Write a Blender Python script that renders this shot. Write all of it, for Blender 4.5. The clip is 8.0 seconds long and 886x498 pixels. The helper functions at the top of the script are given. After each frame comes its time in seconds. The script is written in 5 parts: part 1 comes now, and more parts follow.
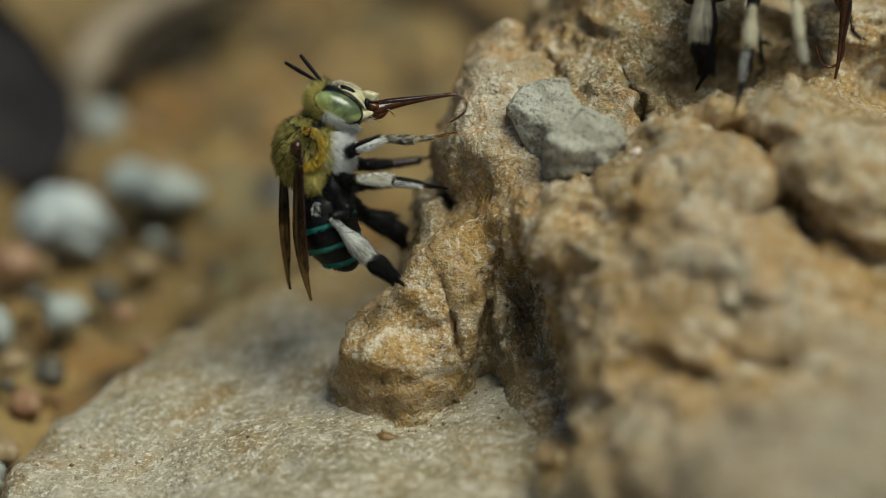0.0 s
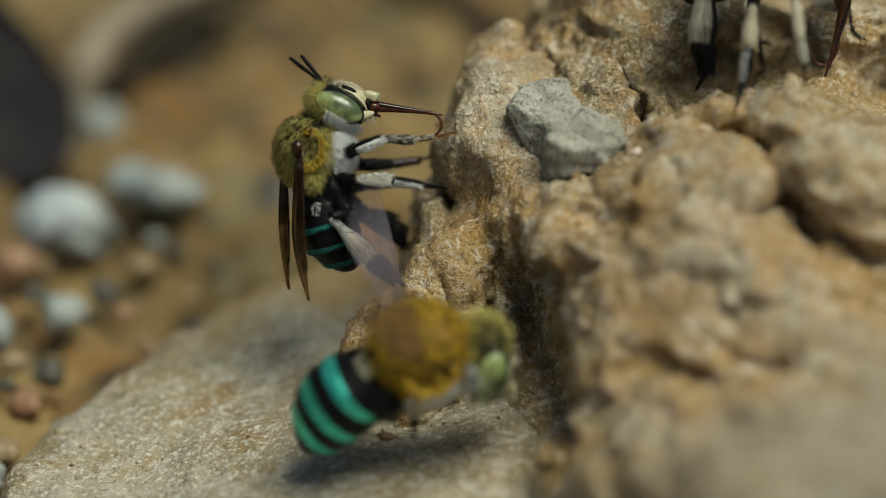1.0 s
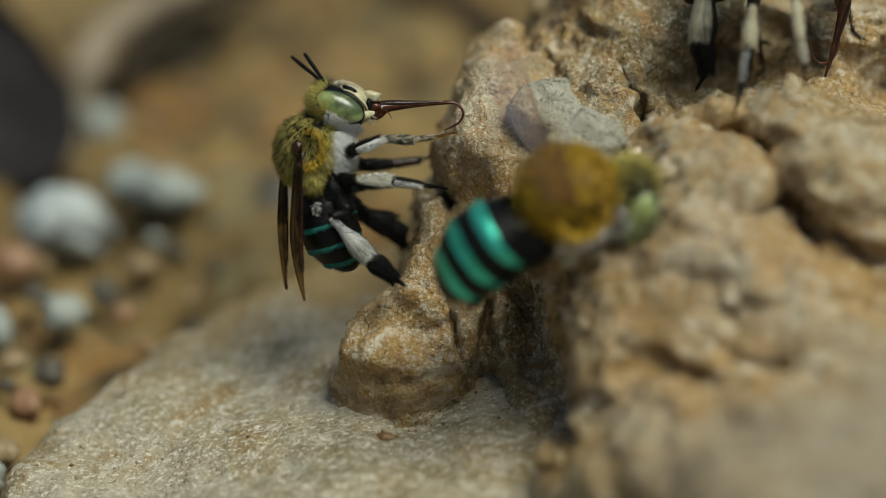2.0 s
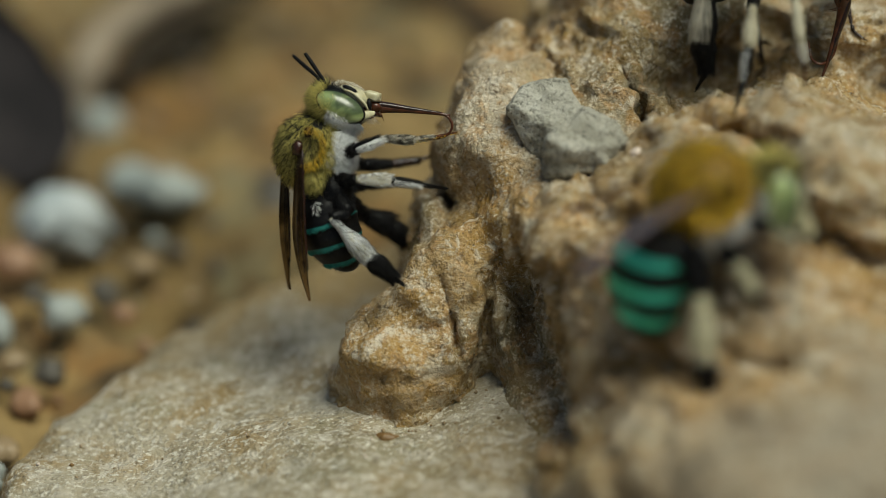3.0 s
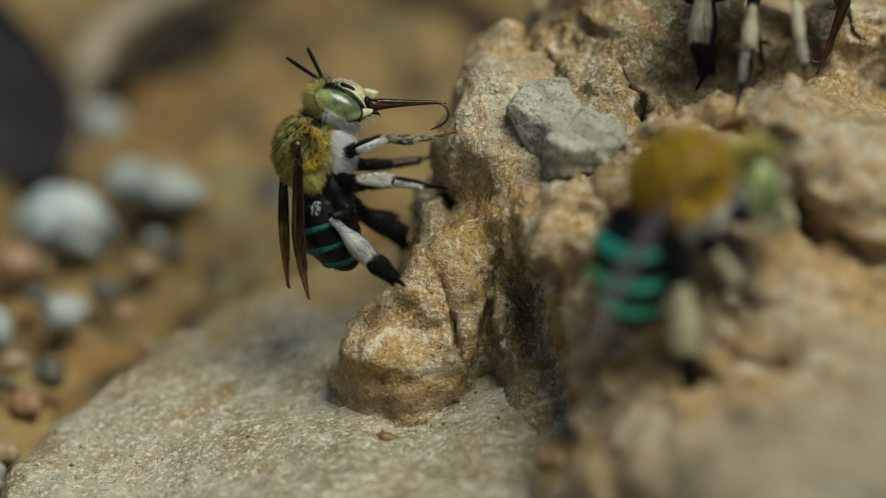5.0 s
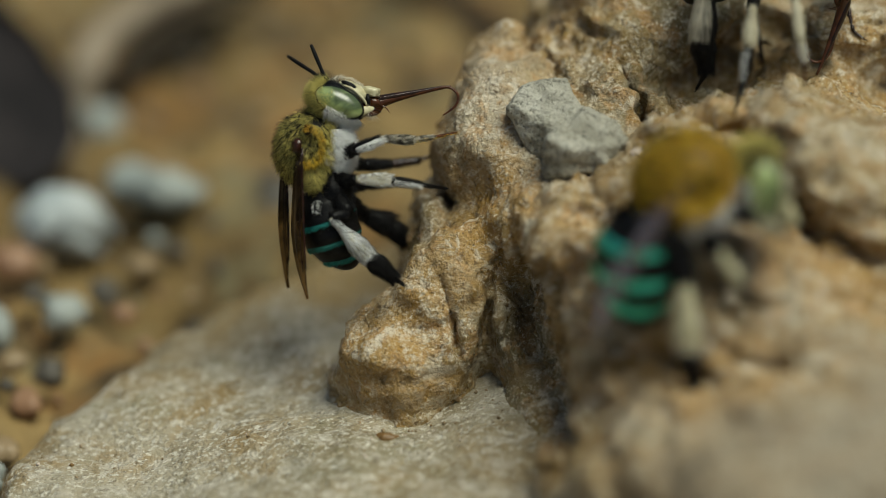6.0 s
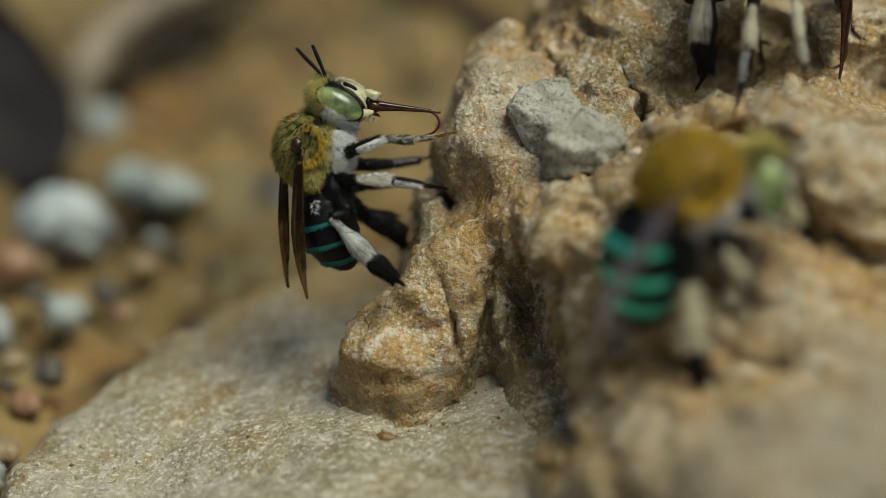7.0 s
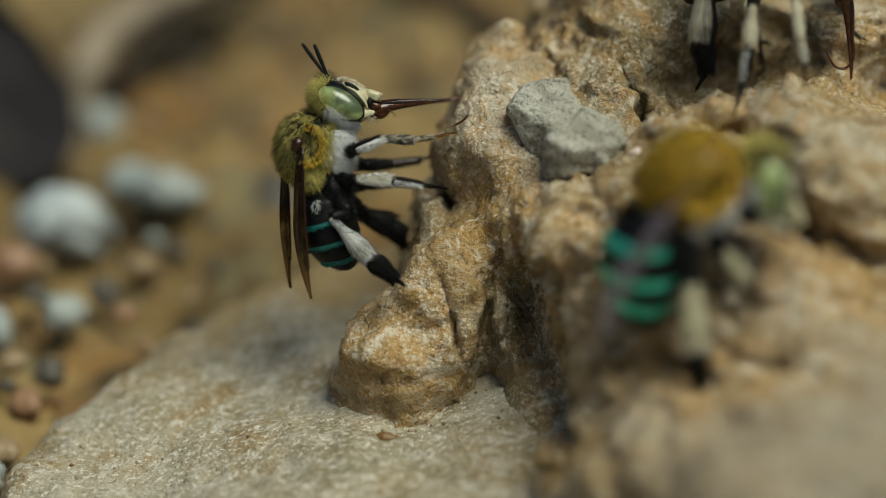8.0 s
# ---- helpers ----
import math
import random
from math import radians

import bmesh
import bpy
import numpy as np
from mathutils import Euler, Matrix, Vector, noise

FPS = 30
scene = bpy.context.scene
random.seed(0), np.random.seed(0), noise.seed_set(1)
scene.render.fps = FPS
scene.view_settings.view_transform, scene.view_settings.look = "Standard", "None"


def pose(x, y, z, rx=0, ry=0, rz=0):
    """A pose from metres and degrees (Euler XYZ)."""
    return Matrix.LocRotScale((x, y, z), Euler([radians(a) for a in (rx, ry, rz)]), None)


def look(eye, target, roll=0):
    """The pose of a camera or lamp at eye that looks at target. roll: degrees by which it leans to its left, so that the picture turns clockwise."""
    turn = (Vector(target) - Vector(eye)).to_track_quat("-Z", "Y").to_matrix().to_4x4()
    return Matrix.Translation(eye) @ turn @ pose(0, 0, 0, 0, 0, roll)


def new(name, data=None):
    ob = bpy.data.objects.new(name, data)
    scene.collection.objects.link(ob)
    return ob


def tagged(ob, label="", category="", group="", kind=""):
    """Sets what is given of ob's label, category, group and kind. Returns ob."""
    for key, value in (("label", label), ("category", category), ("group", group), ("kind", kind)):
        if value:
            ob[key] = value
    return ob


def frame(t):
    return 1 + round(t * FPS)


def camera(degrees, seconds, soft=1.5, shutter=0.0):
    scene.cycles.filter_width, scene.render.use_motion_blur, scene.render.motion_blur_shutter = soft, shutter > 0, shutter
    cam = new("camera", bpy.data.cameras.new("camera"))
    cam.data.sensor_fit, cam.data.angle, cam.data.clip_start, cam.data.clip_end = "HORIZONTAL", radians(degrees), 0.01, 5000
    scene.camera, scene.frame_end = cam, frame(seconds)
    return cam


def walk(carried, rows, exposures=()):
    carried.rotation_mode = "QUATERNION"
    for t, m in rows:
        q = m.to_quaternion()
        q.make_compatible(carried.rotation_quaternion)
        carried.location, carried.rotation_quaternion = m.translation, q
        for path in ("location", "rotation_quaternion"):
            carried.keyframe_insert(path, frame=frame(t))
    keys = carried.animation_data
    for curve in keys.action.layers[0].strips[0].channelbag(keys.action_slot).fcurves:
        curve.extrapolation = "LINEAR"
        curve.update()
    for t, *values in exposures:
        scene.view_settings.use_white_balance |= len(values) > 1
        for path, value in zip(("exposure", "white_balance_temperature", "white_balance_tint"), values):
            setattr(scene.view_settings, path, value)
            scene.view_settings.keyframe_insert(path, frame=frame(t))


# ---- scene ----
# The shot: a macro lens 0.1975 m from the insect, tilted 30 degrees down, standing still.
VIEW, TILT, REACH = 15.0, 30.0, 197.5
HEIGHT = 14.6
UNIT = 2 * REACH * math.tan(radians(VIEW / 2)) / 1568
CT, ST = math.cos(radians(TILT)), math.sin(radians(TILT))
# right, up and away from the lens, in world axes, round the point in focus
SHOT = Matrix(((1, 0, 0, 0), (0, ST, CT, 0), (0, CT, -ST, HEIGHT / 1000), (0, 0, 0, 1)))
LENS = SHOT @ Vector((0, 0, -REACH / 1000))
cam = camera(VIEW, 8.0, soft=0.55, shutter=0.5)
cam.data.dof.use_dof = True
cam.data.dof.focus_distance = REACH / 1000
cam.data.dof.aperture_fstop = 11.5
walk(cam, [(0.0, look(LENS, SHOT @ Vector((0, 0, 0)))), (8.0, look(LENS, SHOT @ Vector((0, 0, 0))))],
     exposures=[(0.0, 0.05, 6500, -2), (8.0, 0.05, 6500, -2)])

# ---- world and light: shade under a bright sky ----
world = bpy.data.worlds.new("sky")
scene.world = world
world.use_nodes = True
sky = world.node_tree.nodes.new("ShaderNodeTexSky")
sky.sky_type, sky.sun_disc = "NISHITA", False
sky.sun_elevation, sky.sun_rotation = radians(70), radians(118)
sky.air_density, sky.dust_density = 1.0, 3.0
world.node_tree.links.new(sky.outputs[0], world.node_tree.nodes["Background"].inputs[0])
world.node_tree.nodes["Background"].inputs[1].default_value = 0.046
sun = new("sun", bpy.data.lights.new("sun", "SUN"))
sun.data.energy, sun.data.angle, sun.data.color = 3.0, radians(36), (1.0, 0.95, 0.84)
sun.matrix_world = look((0.30, -0.16, 0.93), (0, 0, 0))


# ---- places ----
def spot(x, y, deep):
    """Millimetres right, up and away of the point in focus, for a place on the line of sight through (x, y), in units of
    1/1568 of the field's width from its upper left corner, deep millimetres beyond the plane of focus."""
    k = UNIT * (1 + deep / REACH)
    return np.array([(x - 784) * k, (441 - y) * k, deep])


def to_world(p):
    return SHOT @ (Vector(p) / 1000)


# ---- meshes ----
class Soup:
    """Collects shells of one mesh."""

    def __init__(self):
        self.v, self.f, self.m, self.n = [], [], [], 0

    def add(self, verts, faces, mat=0):
        verts = np.asarray(verts, dtype=float)
        self.v.append(verts)
        self.f += [tuple(int(i) + self.n for i in f) for f in faces]
        self.m += [mat] * len(faces)
        self.n += len(verts)
        return self

    def mesh(self, name, mats, pivot=(0, 0, 0), scale=0.001):
        me = bpy.data.meshes.new(name)
        v = (np.concatenate(self.v) - np.asarray(pivot, dtype=float)) * scale
        me.from_pydata(v.tolist(), [], self.f)
        for mat in mats:
            me.materials.append(mat)
        me.polygons.foreach_set("material_index", self.m)
        me.polygons.foreach_set("use_smooth", [True] * len(self.f))
        me.update()
        return me


PIVOT = {}


def part(name, soup, mats, parent, label="", pivot=None, scale=0.001):
    """One mesh object under a thing or a part; its pivot is in the thing's millimetres."""
    mats = mats if isinstance(mats, (list, tuple)) else [mats]
    up = PIVOT.get(parent.name, np.zeros(3))
    pivot = up if pivot is None else np.asarray(pivot, dtype=float)
    ob = new(name, soup.mesh(name, mats, pivot, scale))
    ob.parent = parent
    ob.location = (pivot - up) * scale
    PIVOT[ob.name] = pivot
    return tagged(ob, label) if label else ob


def quick_mesh(name, verts, quads, mats, smooth=True):
    """A mesh from arrays of places and four-sided faces."""
    me = bpy.data.meshes.new(name)
    me.vertices.add(len(verts))
    me.vertices.foreach_set("co", np.asarray(verts, dtype=np.float32).ravel())
    me.loops.add(quads.size)
    me.loops.foreach_set("vertex_index", quads.astype(np.int32).ravel())
    me.polygons.add(len(quads))
    me.polygons.foreach_set("loop_start", np.arange(0, quads.size, 4, dtype=np.int32))
    me.polygons.foreach_set("use_smooth", np.full(len(quads), smooth))
    for mat in mats:
        me.materials.append(mat)
    me.update(calc_edges=True)
    me.validate()
    return me


def glide(points, steps):
    """A smooth line through points of any dimension."""
    p = np.asarray(points, dtype=float)
    p = np.vstack([2 * p[0] - p[1], p, 2 * p[-1] - p[-2]])
    out = []
    for i in range(1, len(p) - 2):
        for s in range(steps):
            t = s / steps
            a, b, c, d = p[i - 1:i + 3]
            out.append(0.5 * (2 * b + (c - a) * t + (2 * a - 5 * b + 4 * c - d) * t * t + (3 * b - a - 3 * c + d) * t ** 3))
    return np.array(out + [p[-2]])


def tube(points, radii, sides=10, steps=4, flat=1.0, side=(0, 1, 0)):
    """A tapering rod along a smooth line; flat narrows it across the axis named by side."""
    line = glide(np.column_stack([np.asarray(points, dtype=float), np.asarray(radii, dtype=float)]), steps)
    pts, rad = line[:, :3], np.maximum(line[:, 3], 1e-4)
    tangent = np.gradient(pts, axis=0)
    tangent /= np.linalg.norm(tangent, axis=1)[:, None] + 1e-12
    ring = np.linspace(0, 2 * np.pi, sides, endpoint=False)
    verts = []
    for p, r, t in zip(pts, rad, tangent):
        a = np.asarray(side, dtype=float) - np.dot(side, t) * t
        if np.linalg.norm(a) < 1e-3:
            a = np.cross(t, (1, 0.3, 0.2))
        a /= np.linalg.norm(a)
        b = np.cross(t, a)
        verts += [p + r * (flat * math.cos(w) * a + math.sin(w) * b) for w in ring]
    n, faces = len(pts), []
    for i in range(n - 1):
        for j in range(sides):
            k = (j + 1) % sides
            faces.append((i * sides + j, i * sides + k, (i + 1) * sides + k, (i + 1) * sides + j))
    faces.append(tuple(range(sides - 1, -1, -1)))
    faces.append(tuple((n - 1) * sides + j for j in range(sides)))
    return np.array(verts), faces


def turned(x_axis, z_hint):
    """A 3 x 3 frame whose first axis is x_axis and whose third is near z_hint."""
    x = np.asarray(x_axis, dtype=float) / np.linalg.norm(x_axis)
    y = np.cross(z_hint, x)
    y /= np.linalg.norm(y)
    return np.column_stack([x, y, np.cross(x, y)])


def blob(centre, radii, axes=None, nu=28, nv=18, power=1.0, wobble=0.0):
    """An ellipsoid with its own axes; power below 1 makes it squarer."""
    axes = np.eye(3) if axes is None else axes
    u = np.linspace(0, 2 * np.pi, nu, endpoint=False)
    v = np.linspace(-np.pi / 2, np.pi / 2, nv)
    sg = lambda c: np.sign(c) * np.abs(c) ** power
    verts = []
    for a in v:
        for b in u:
            q = np.array([sg(math.sin(a)), sg(math.cos(a)) * sg(math.cos(b)), sg(math.cos(a)) * sg(math.sin(b))])
            if wobble:
                q = q * (1 + wobble * noise.noise(Vector(q * 2.1) + Vector(centre)))
            verts.append(np.asarray(centre) + axes @ (q * radii))
    faces = [(i * nu + j, (i + 1) * nu + j, (i + 1) * nu + (j + 1) % nu, i * nu + (j + 1) % nu)
             for i in range(nv - 1) for j in range(nu)]
    return np.array(verts), faces


def fur(name, parent, mat, roots, normals, comb, length, width, rng, lean=0.6, label="", pivot=None, curl=0.25, lock=0.55):
    """Fine tapered hairs, each rooted on a surface, leaning along comb."""
    n = len(roots)
    normals = normals / (np.linalg.norm(normals, axis=1)[:, None] + 1e-9)
    # hairs lean together in locks
    locks = np.column_stack([grain(roots * 3.1 + k) for k in (5, 25, 45)])
    way = normals + lean * np.asarray(comb) + lock * locks + rng.normal(0, 0.14, (n, 3))
    way /= np.linalg.norm(way, axis=1)[:, None]
    bend = np.asarray(comb) * curl + rng.normal(0, 0.12, (n, 3))
    far = length * rng.uniform(0.55, 1.15, n)[:, None]
    side = np.cross(way, rng.normal(0, 1, (n, 3)))
    side /= np.linalg.norm(side, axis=1)[:, None]
    other = np.cross(way, side)
    w = width * rng.uniform(0.7, 1.2, n)[:, None]
    base = roots - 0.03 * normals
    mid = base + way * far * 0.55
    tip = base + way * far + bend * far * 0.5
    cols = [base + w * side, base + w * (-0.5 * side + 0.87 * other), base + w * (-0.5 * side - 0.87 * other),
            mid + 0.7 * w * side, mid + 0.7 * w * (-0.5 * side + 0.87 * other), mid + 0.7 * w * (-0.5 * side - 0.87 * other), tip]
    verts = np.stack(cols, axis=1).reshape(-1, 3)
    local = [(0, 1, 4, 3), (1, 2, 5, 4), (2, 0, 3, 5), (3, 4, 6), (4, 5, 6), (5, 3, 6)]
    faces = [tuple(7 * i + j for j in f) for i in range(n) for f in local]
    ob = part(name, Soup().add(verts, faces), mat, parent, label, pivot)
    return tagged(ob, kind="stuff")


def on_blob(n, centre, radii, axes, rng, keep=None):
    """n places on an ellipsoid with their outward ways; keep picks by the unit direction."""
    q = rng.normal(0, 1, (n * 6, 3))
    q /= np.linalg.norm(q, axis=1)[:, None]
    if keep is not None:
        q = q[keep(q)]
    q = q[:n]
    axes = np.eye(3) if axes is None else axes
    return np.asarray(centre) + (q * radii) @ axes.T, (q / radii) @ axes.T


# ---- stone shapes ----
TABLE = np.random.RandomState(7).permutation(256)
VALUE = np.random.RandomState(8).uniform(-1, 1, 256)


def grain(p):
    """Smooth noise in -1..1 at points p."""
    i = np.floor(p).astype(np.int64)
    f = p - i
    f = f * f * f * (f * (f * 6 - 15) + 10)
    total = 0
    for a in (0, 1):
        for b in (0, 1):
            for c in (0, 1):
                h = TABLE[(TABLE[(TABLE[(i[:, 0] + a) & 255] + i[:, 1] + b) & 255] + i[:, 2] + c) & 255]
                wa = f[:, 0] if a else 1 - f[:, 0]
                wb = f[:, 1] if b else 1 - f[:, 1]
                wc = f[:, 2] if c else 1 - f[:, 2]
                total = total + wa * wb * wc * VALUE[h]
    return total


def grains(p, octaves=4, rough=0.5):
    total, gain = 0, 1.0
    for k in range(octaves):
        total = total + gain * grain(p * 2 ** k + 17.3 * k)
        gain *= rough
    return total


def cells(p):
    """Distances to the nearest and second nearest of scattered points: flat facets and their joints."""
    i = np.floor(p).astype(np.int64)
    best, second = np.full(len(p), 9.0), np.full(len(p), 9.0)
    for a in (-1, 0, 1):
        for b in (-1, 0, 1):
            for c in (-1, 0, 1):
                x, y, z = i[:, 0] + a, i[:, 1] + b, i[:, 2] + c
                h = TABLE[(TABLE[(TABLE[x & 255] + y) & 255] + z) & 255]
                q = np.column_stack([x + 0.5 + 0.5 * VALUE[h], y + 0.5 + 0.5 * VALUE[(h + 71) & 255], z + 0.5 + 0.5 * VALUE[(h + 149) & 255]])
                d = np.linalg.norm(q - p, axis=1)
                second = np.minimum(second, np.maximum(best, d))
                best = np.minimum(best, d)
    return best, second


def facets(p):
    """Tilted flat faces, one to each scattered point, and how far the next face is."""
    i = np.floor(p).astype(np.int64)
    best, second, rise = np.full(len(p), 9.0), np.full(len(p), 9.0), np.zeros(len(p))
    for a in (-1, 0, 1):
        for b in (-1, 0, 1):
            for c in (-1, 0, 1):
                x, y, z = i[:, 0] + a, i[:, 1] + b, i[:, 2] + c
                h = TABLE[(TABLE[(TABLE[x & 255] + y) & 255] + z) & 255]
                q = np.column_stack([x + 0.5 + 0.5 * VALUE[h], y + 0.5 + 0.5 * VALUE[(h + 71) & 255], z + 0.5 + 0.5 * VALUE[(h + 149) & 255]])
                off = p - q
                d = np.linalg.norm(off, axis=1)
                tilt = off[:, 0] * VALUE[(h + 11) & 255] + off[:, 1] * VALUE[(h + 23) & 255] + off[:, 2] * VALUE[(h + 37) & 255]
                nearer = d < best
                second = np.where(nearer, best, np.minimum(second, d))
                rise = np.where(nearer, 0.55 * tilt + 0.18 * VALUE[(h + 51) & 255], rise)
                best = np.minimum(best, d)
    return rise, second - best


def joined(a, b, k):
    h = np.maximum(k - np.abs(a - b), 0) / k
    return np.minimum(a, b) - h * h * k / 4


def stone_mesh(name, field, low, high, cell, mats, relief=None):
    """The surface where field is 0, as a mesh of small squares; relief then raises it along its normals."""
    low = np.asarray(low, dtype=float)
    blocks = np.ceil((np.asarray(high) - low) / (4 * cell)).astype(int)
    cb = np.stack(np.meshgrid(*[np.arange(n) for n in blocks], indexing="ij"), -1).reshape(-1, 3)
    mid = field(low + (cb * 4 + 1.5) * cell)
    full = np.where(mid < 0, -1.0, 1.0).reshape(blocks)
    full = np.repeat(np.repeat(np.repeat(full, 4, 0), 4, 1), 4, 2)
    near = cb[np.abs(mid) < 4 * cell + 1.2]
    sub = np.stack(np.meshgrid(*[np.arange(4)] * 3, indexing="ij"), -1).reshape(-1, 3)
    for chunk in np.array_split(near, max(1, len(near) // 6000)):
        ijk = (chunk[:, None, :] * 4 + sub[None]).reshape(-1, 3)
        full[ijk[:, 0], ijk[:, 1], ijk[:, 2]] = field(low + ijk * cell)
    inside = full < 0
    n = np.array(full.shape) - 1
    corners = [(a, b, c) for a in (0, 1) for b in (0, 1) for c in (0, 1)]
    count = sum(inside[a:a + n[0], b:b + n[1], c:c + n[2]].astype(np.int8) for a, b, c in corners)
    mixed = (count > 0) & (count < 8)
    ijk = np.argwhere(mixed)
    index = np.full(n, -1, dtype=np.int64)
    index[mixed] = np.arange(len(ijk))
    total, hits = np.zeros((len(ijk), 3)), np.zeros(len(ijk))
    for a in corners:
        for axis in range(3):
            if a[axis]:
                continue
            b = list(a)
            b[axis] = 1
            p, q = ijk + a, ijk + b
            fa, fb = full[p[:, 0], p[:, 1], p[:, 2]], full[q[:, 0], q[:, 1], q[:, 2]]
            cross = (fa < 0) != (fb < 0)
            t = np.where(cross, fa / np.where(fa == fb, 1, fa - fb), 0)
            place = np.array(a) + t[:, None] * (np.array(b) - np.array(a))
            total += place * cross[:, None]
            hits += cross
    verts = low + cell * (ijk + total / hits[:, None])
    quads = []
    for axis in range(3):
        u, v = (axis + 1) % 3, (axis + 2) % 3
        first = [slice(None)] * 3
        last = [slice(None)] * 3
        first[axis], last[axis] = slice(0, -1), slice(1, None)
        for w in (u, v):
            first[w] = last[w] = slice(1, -1)
        change = inside[tuple(first)] != inside[tuple(last)]
        e = np.argwhere(change)
        e[:, u] += 1
        e[:, v] += 1
        out = inside[e[:, 0], e[:, 1], e[:, 2]]
        ring = []
        for du, dv in ((-1, -1), (0, -1), (0, 0), (-1, 0)):
            c = e.copy()
            c[:, u] += du
            c[:, v] += dv
            ring.append(index[c[:, 0], c[:, 1], c[:, 2]])
        q = np.column_stack(ring)
        q[out] = q[out][:, ::-1]
        quads.append(q)
    quads = np.concatenate(quads)
    quads = quads[(quads >= 0).all(axis=1)]
    if relief is not None:
        normal = np.zeros_like(verts)
        flat = np.cross(verts[quads[:, 2]] - verts[quads[:, 0]], verts[quads[:, 3]] - verts[quads[:, 1]])
        for k in range(4):
            for c in range(3):
                normal[:, c] += np.bincount(quads[:, k], flat[:, c], len(verts))
        normal /= np.linalg.norm(normal, axis=1)[:, None] + 1e-12
        verts = verts + normal * relief(verts)[:, None]
    return verts, quads, mats


def stone(name, made, label, category, kind="", base=None):
    """A stone whose mesh was shaped in the shot's millimetres, as an object with its origin at base."""
    verts, quads, mats = made
    m = np.array(SHOT)
    wv = (verts / 1000) @ m[:3, :3].T + m[:3, 3]
    if base is None:
        base = np.array([wv[:, 0].mean(), wv[:, 1].mean(), wv[:, 2].min()])
    ob = new(name, quick_mesh(name, wv - base, quads, mats))
    ob.location = base
    return tagged(ob, label, category, kind=kind)


# ---- materials ----
# mineral patches and painted shade on the ochre rock, by tint: place, breadth in millimetres
IRON = ((845, 430, 0.5, 3.6), (835, 365, 0.0, 2.2), (700, 600, 0.0, 4.2), (770, 215, 5.0, 3.0), (1010, 45, 6.0, 4.5), (890, 350, 0.0, 2.0),
        (1050, 440, -6.0, 2.6), (1175, 610, -16.0, 3.0), (1250, 690, -18.0, 2.4), (1340, 650, -18.0, 2.8), (1372, 310, -9.0, 1.8),
        (1425, 440, -13.0, 2.4), (1525, 490, -13.0, 2.6), (1255, 250, -5.0, 2.2), (1545, 140, 0.0, 3.0), (960, 430, -1.0, 2.4))
FROST = ((865, 240, 1.0, 5.0), (885, 125, 4.0, 4.0), (1240, 375, -12.0, 3.6), (1490, 290, -9.0, 2.6), (1120, 740, -16.0, 2.2), (1420, 560, -14.0, 2.6),
         (1390, 200, -4.0, 2.2), (1500, 830, -24.0, 4.5), (800, 470, 0.0, 1.6))
# grey-green rock; olive shade painted into the clefts, under the overhang and the bee
OLIVE_AND_SHADE = ((1170, 115, 2.5, 5.5), (748, 410, 3.5, 3.6), (1310, 105, 4.0, 4.6), (985, 680, -1.0, 3.6), (925, 540, 0.0, 2.4), (875, 640, -1.0, 2.0))

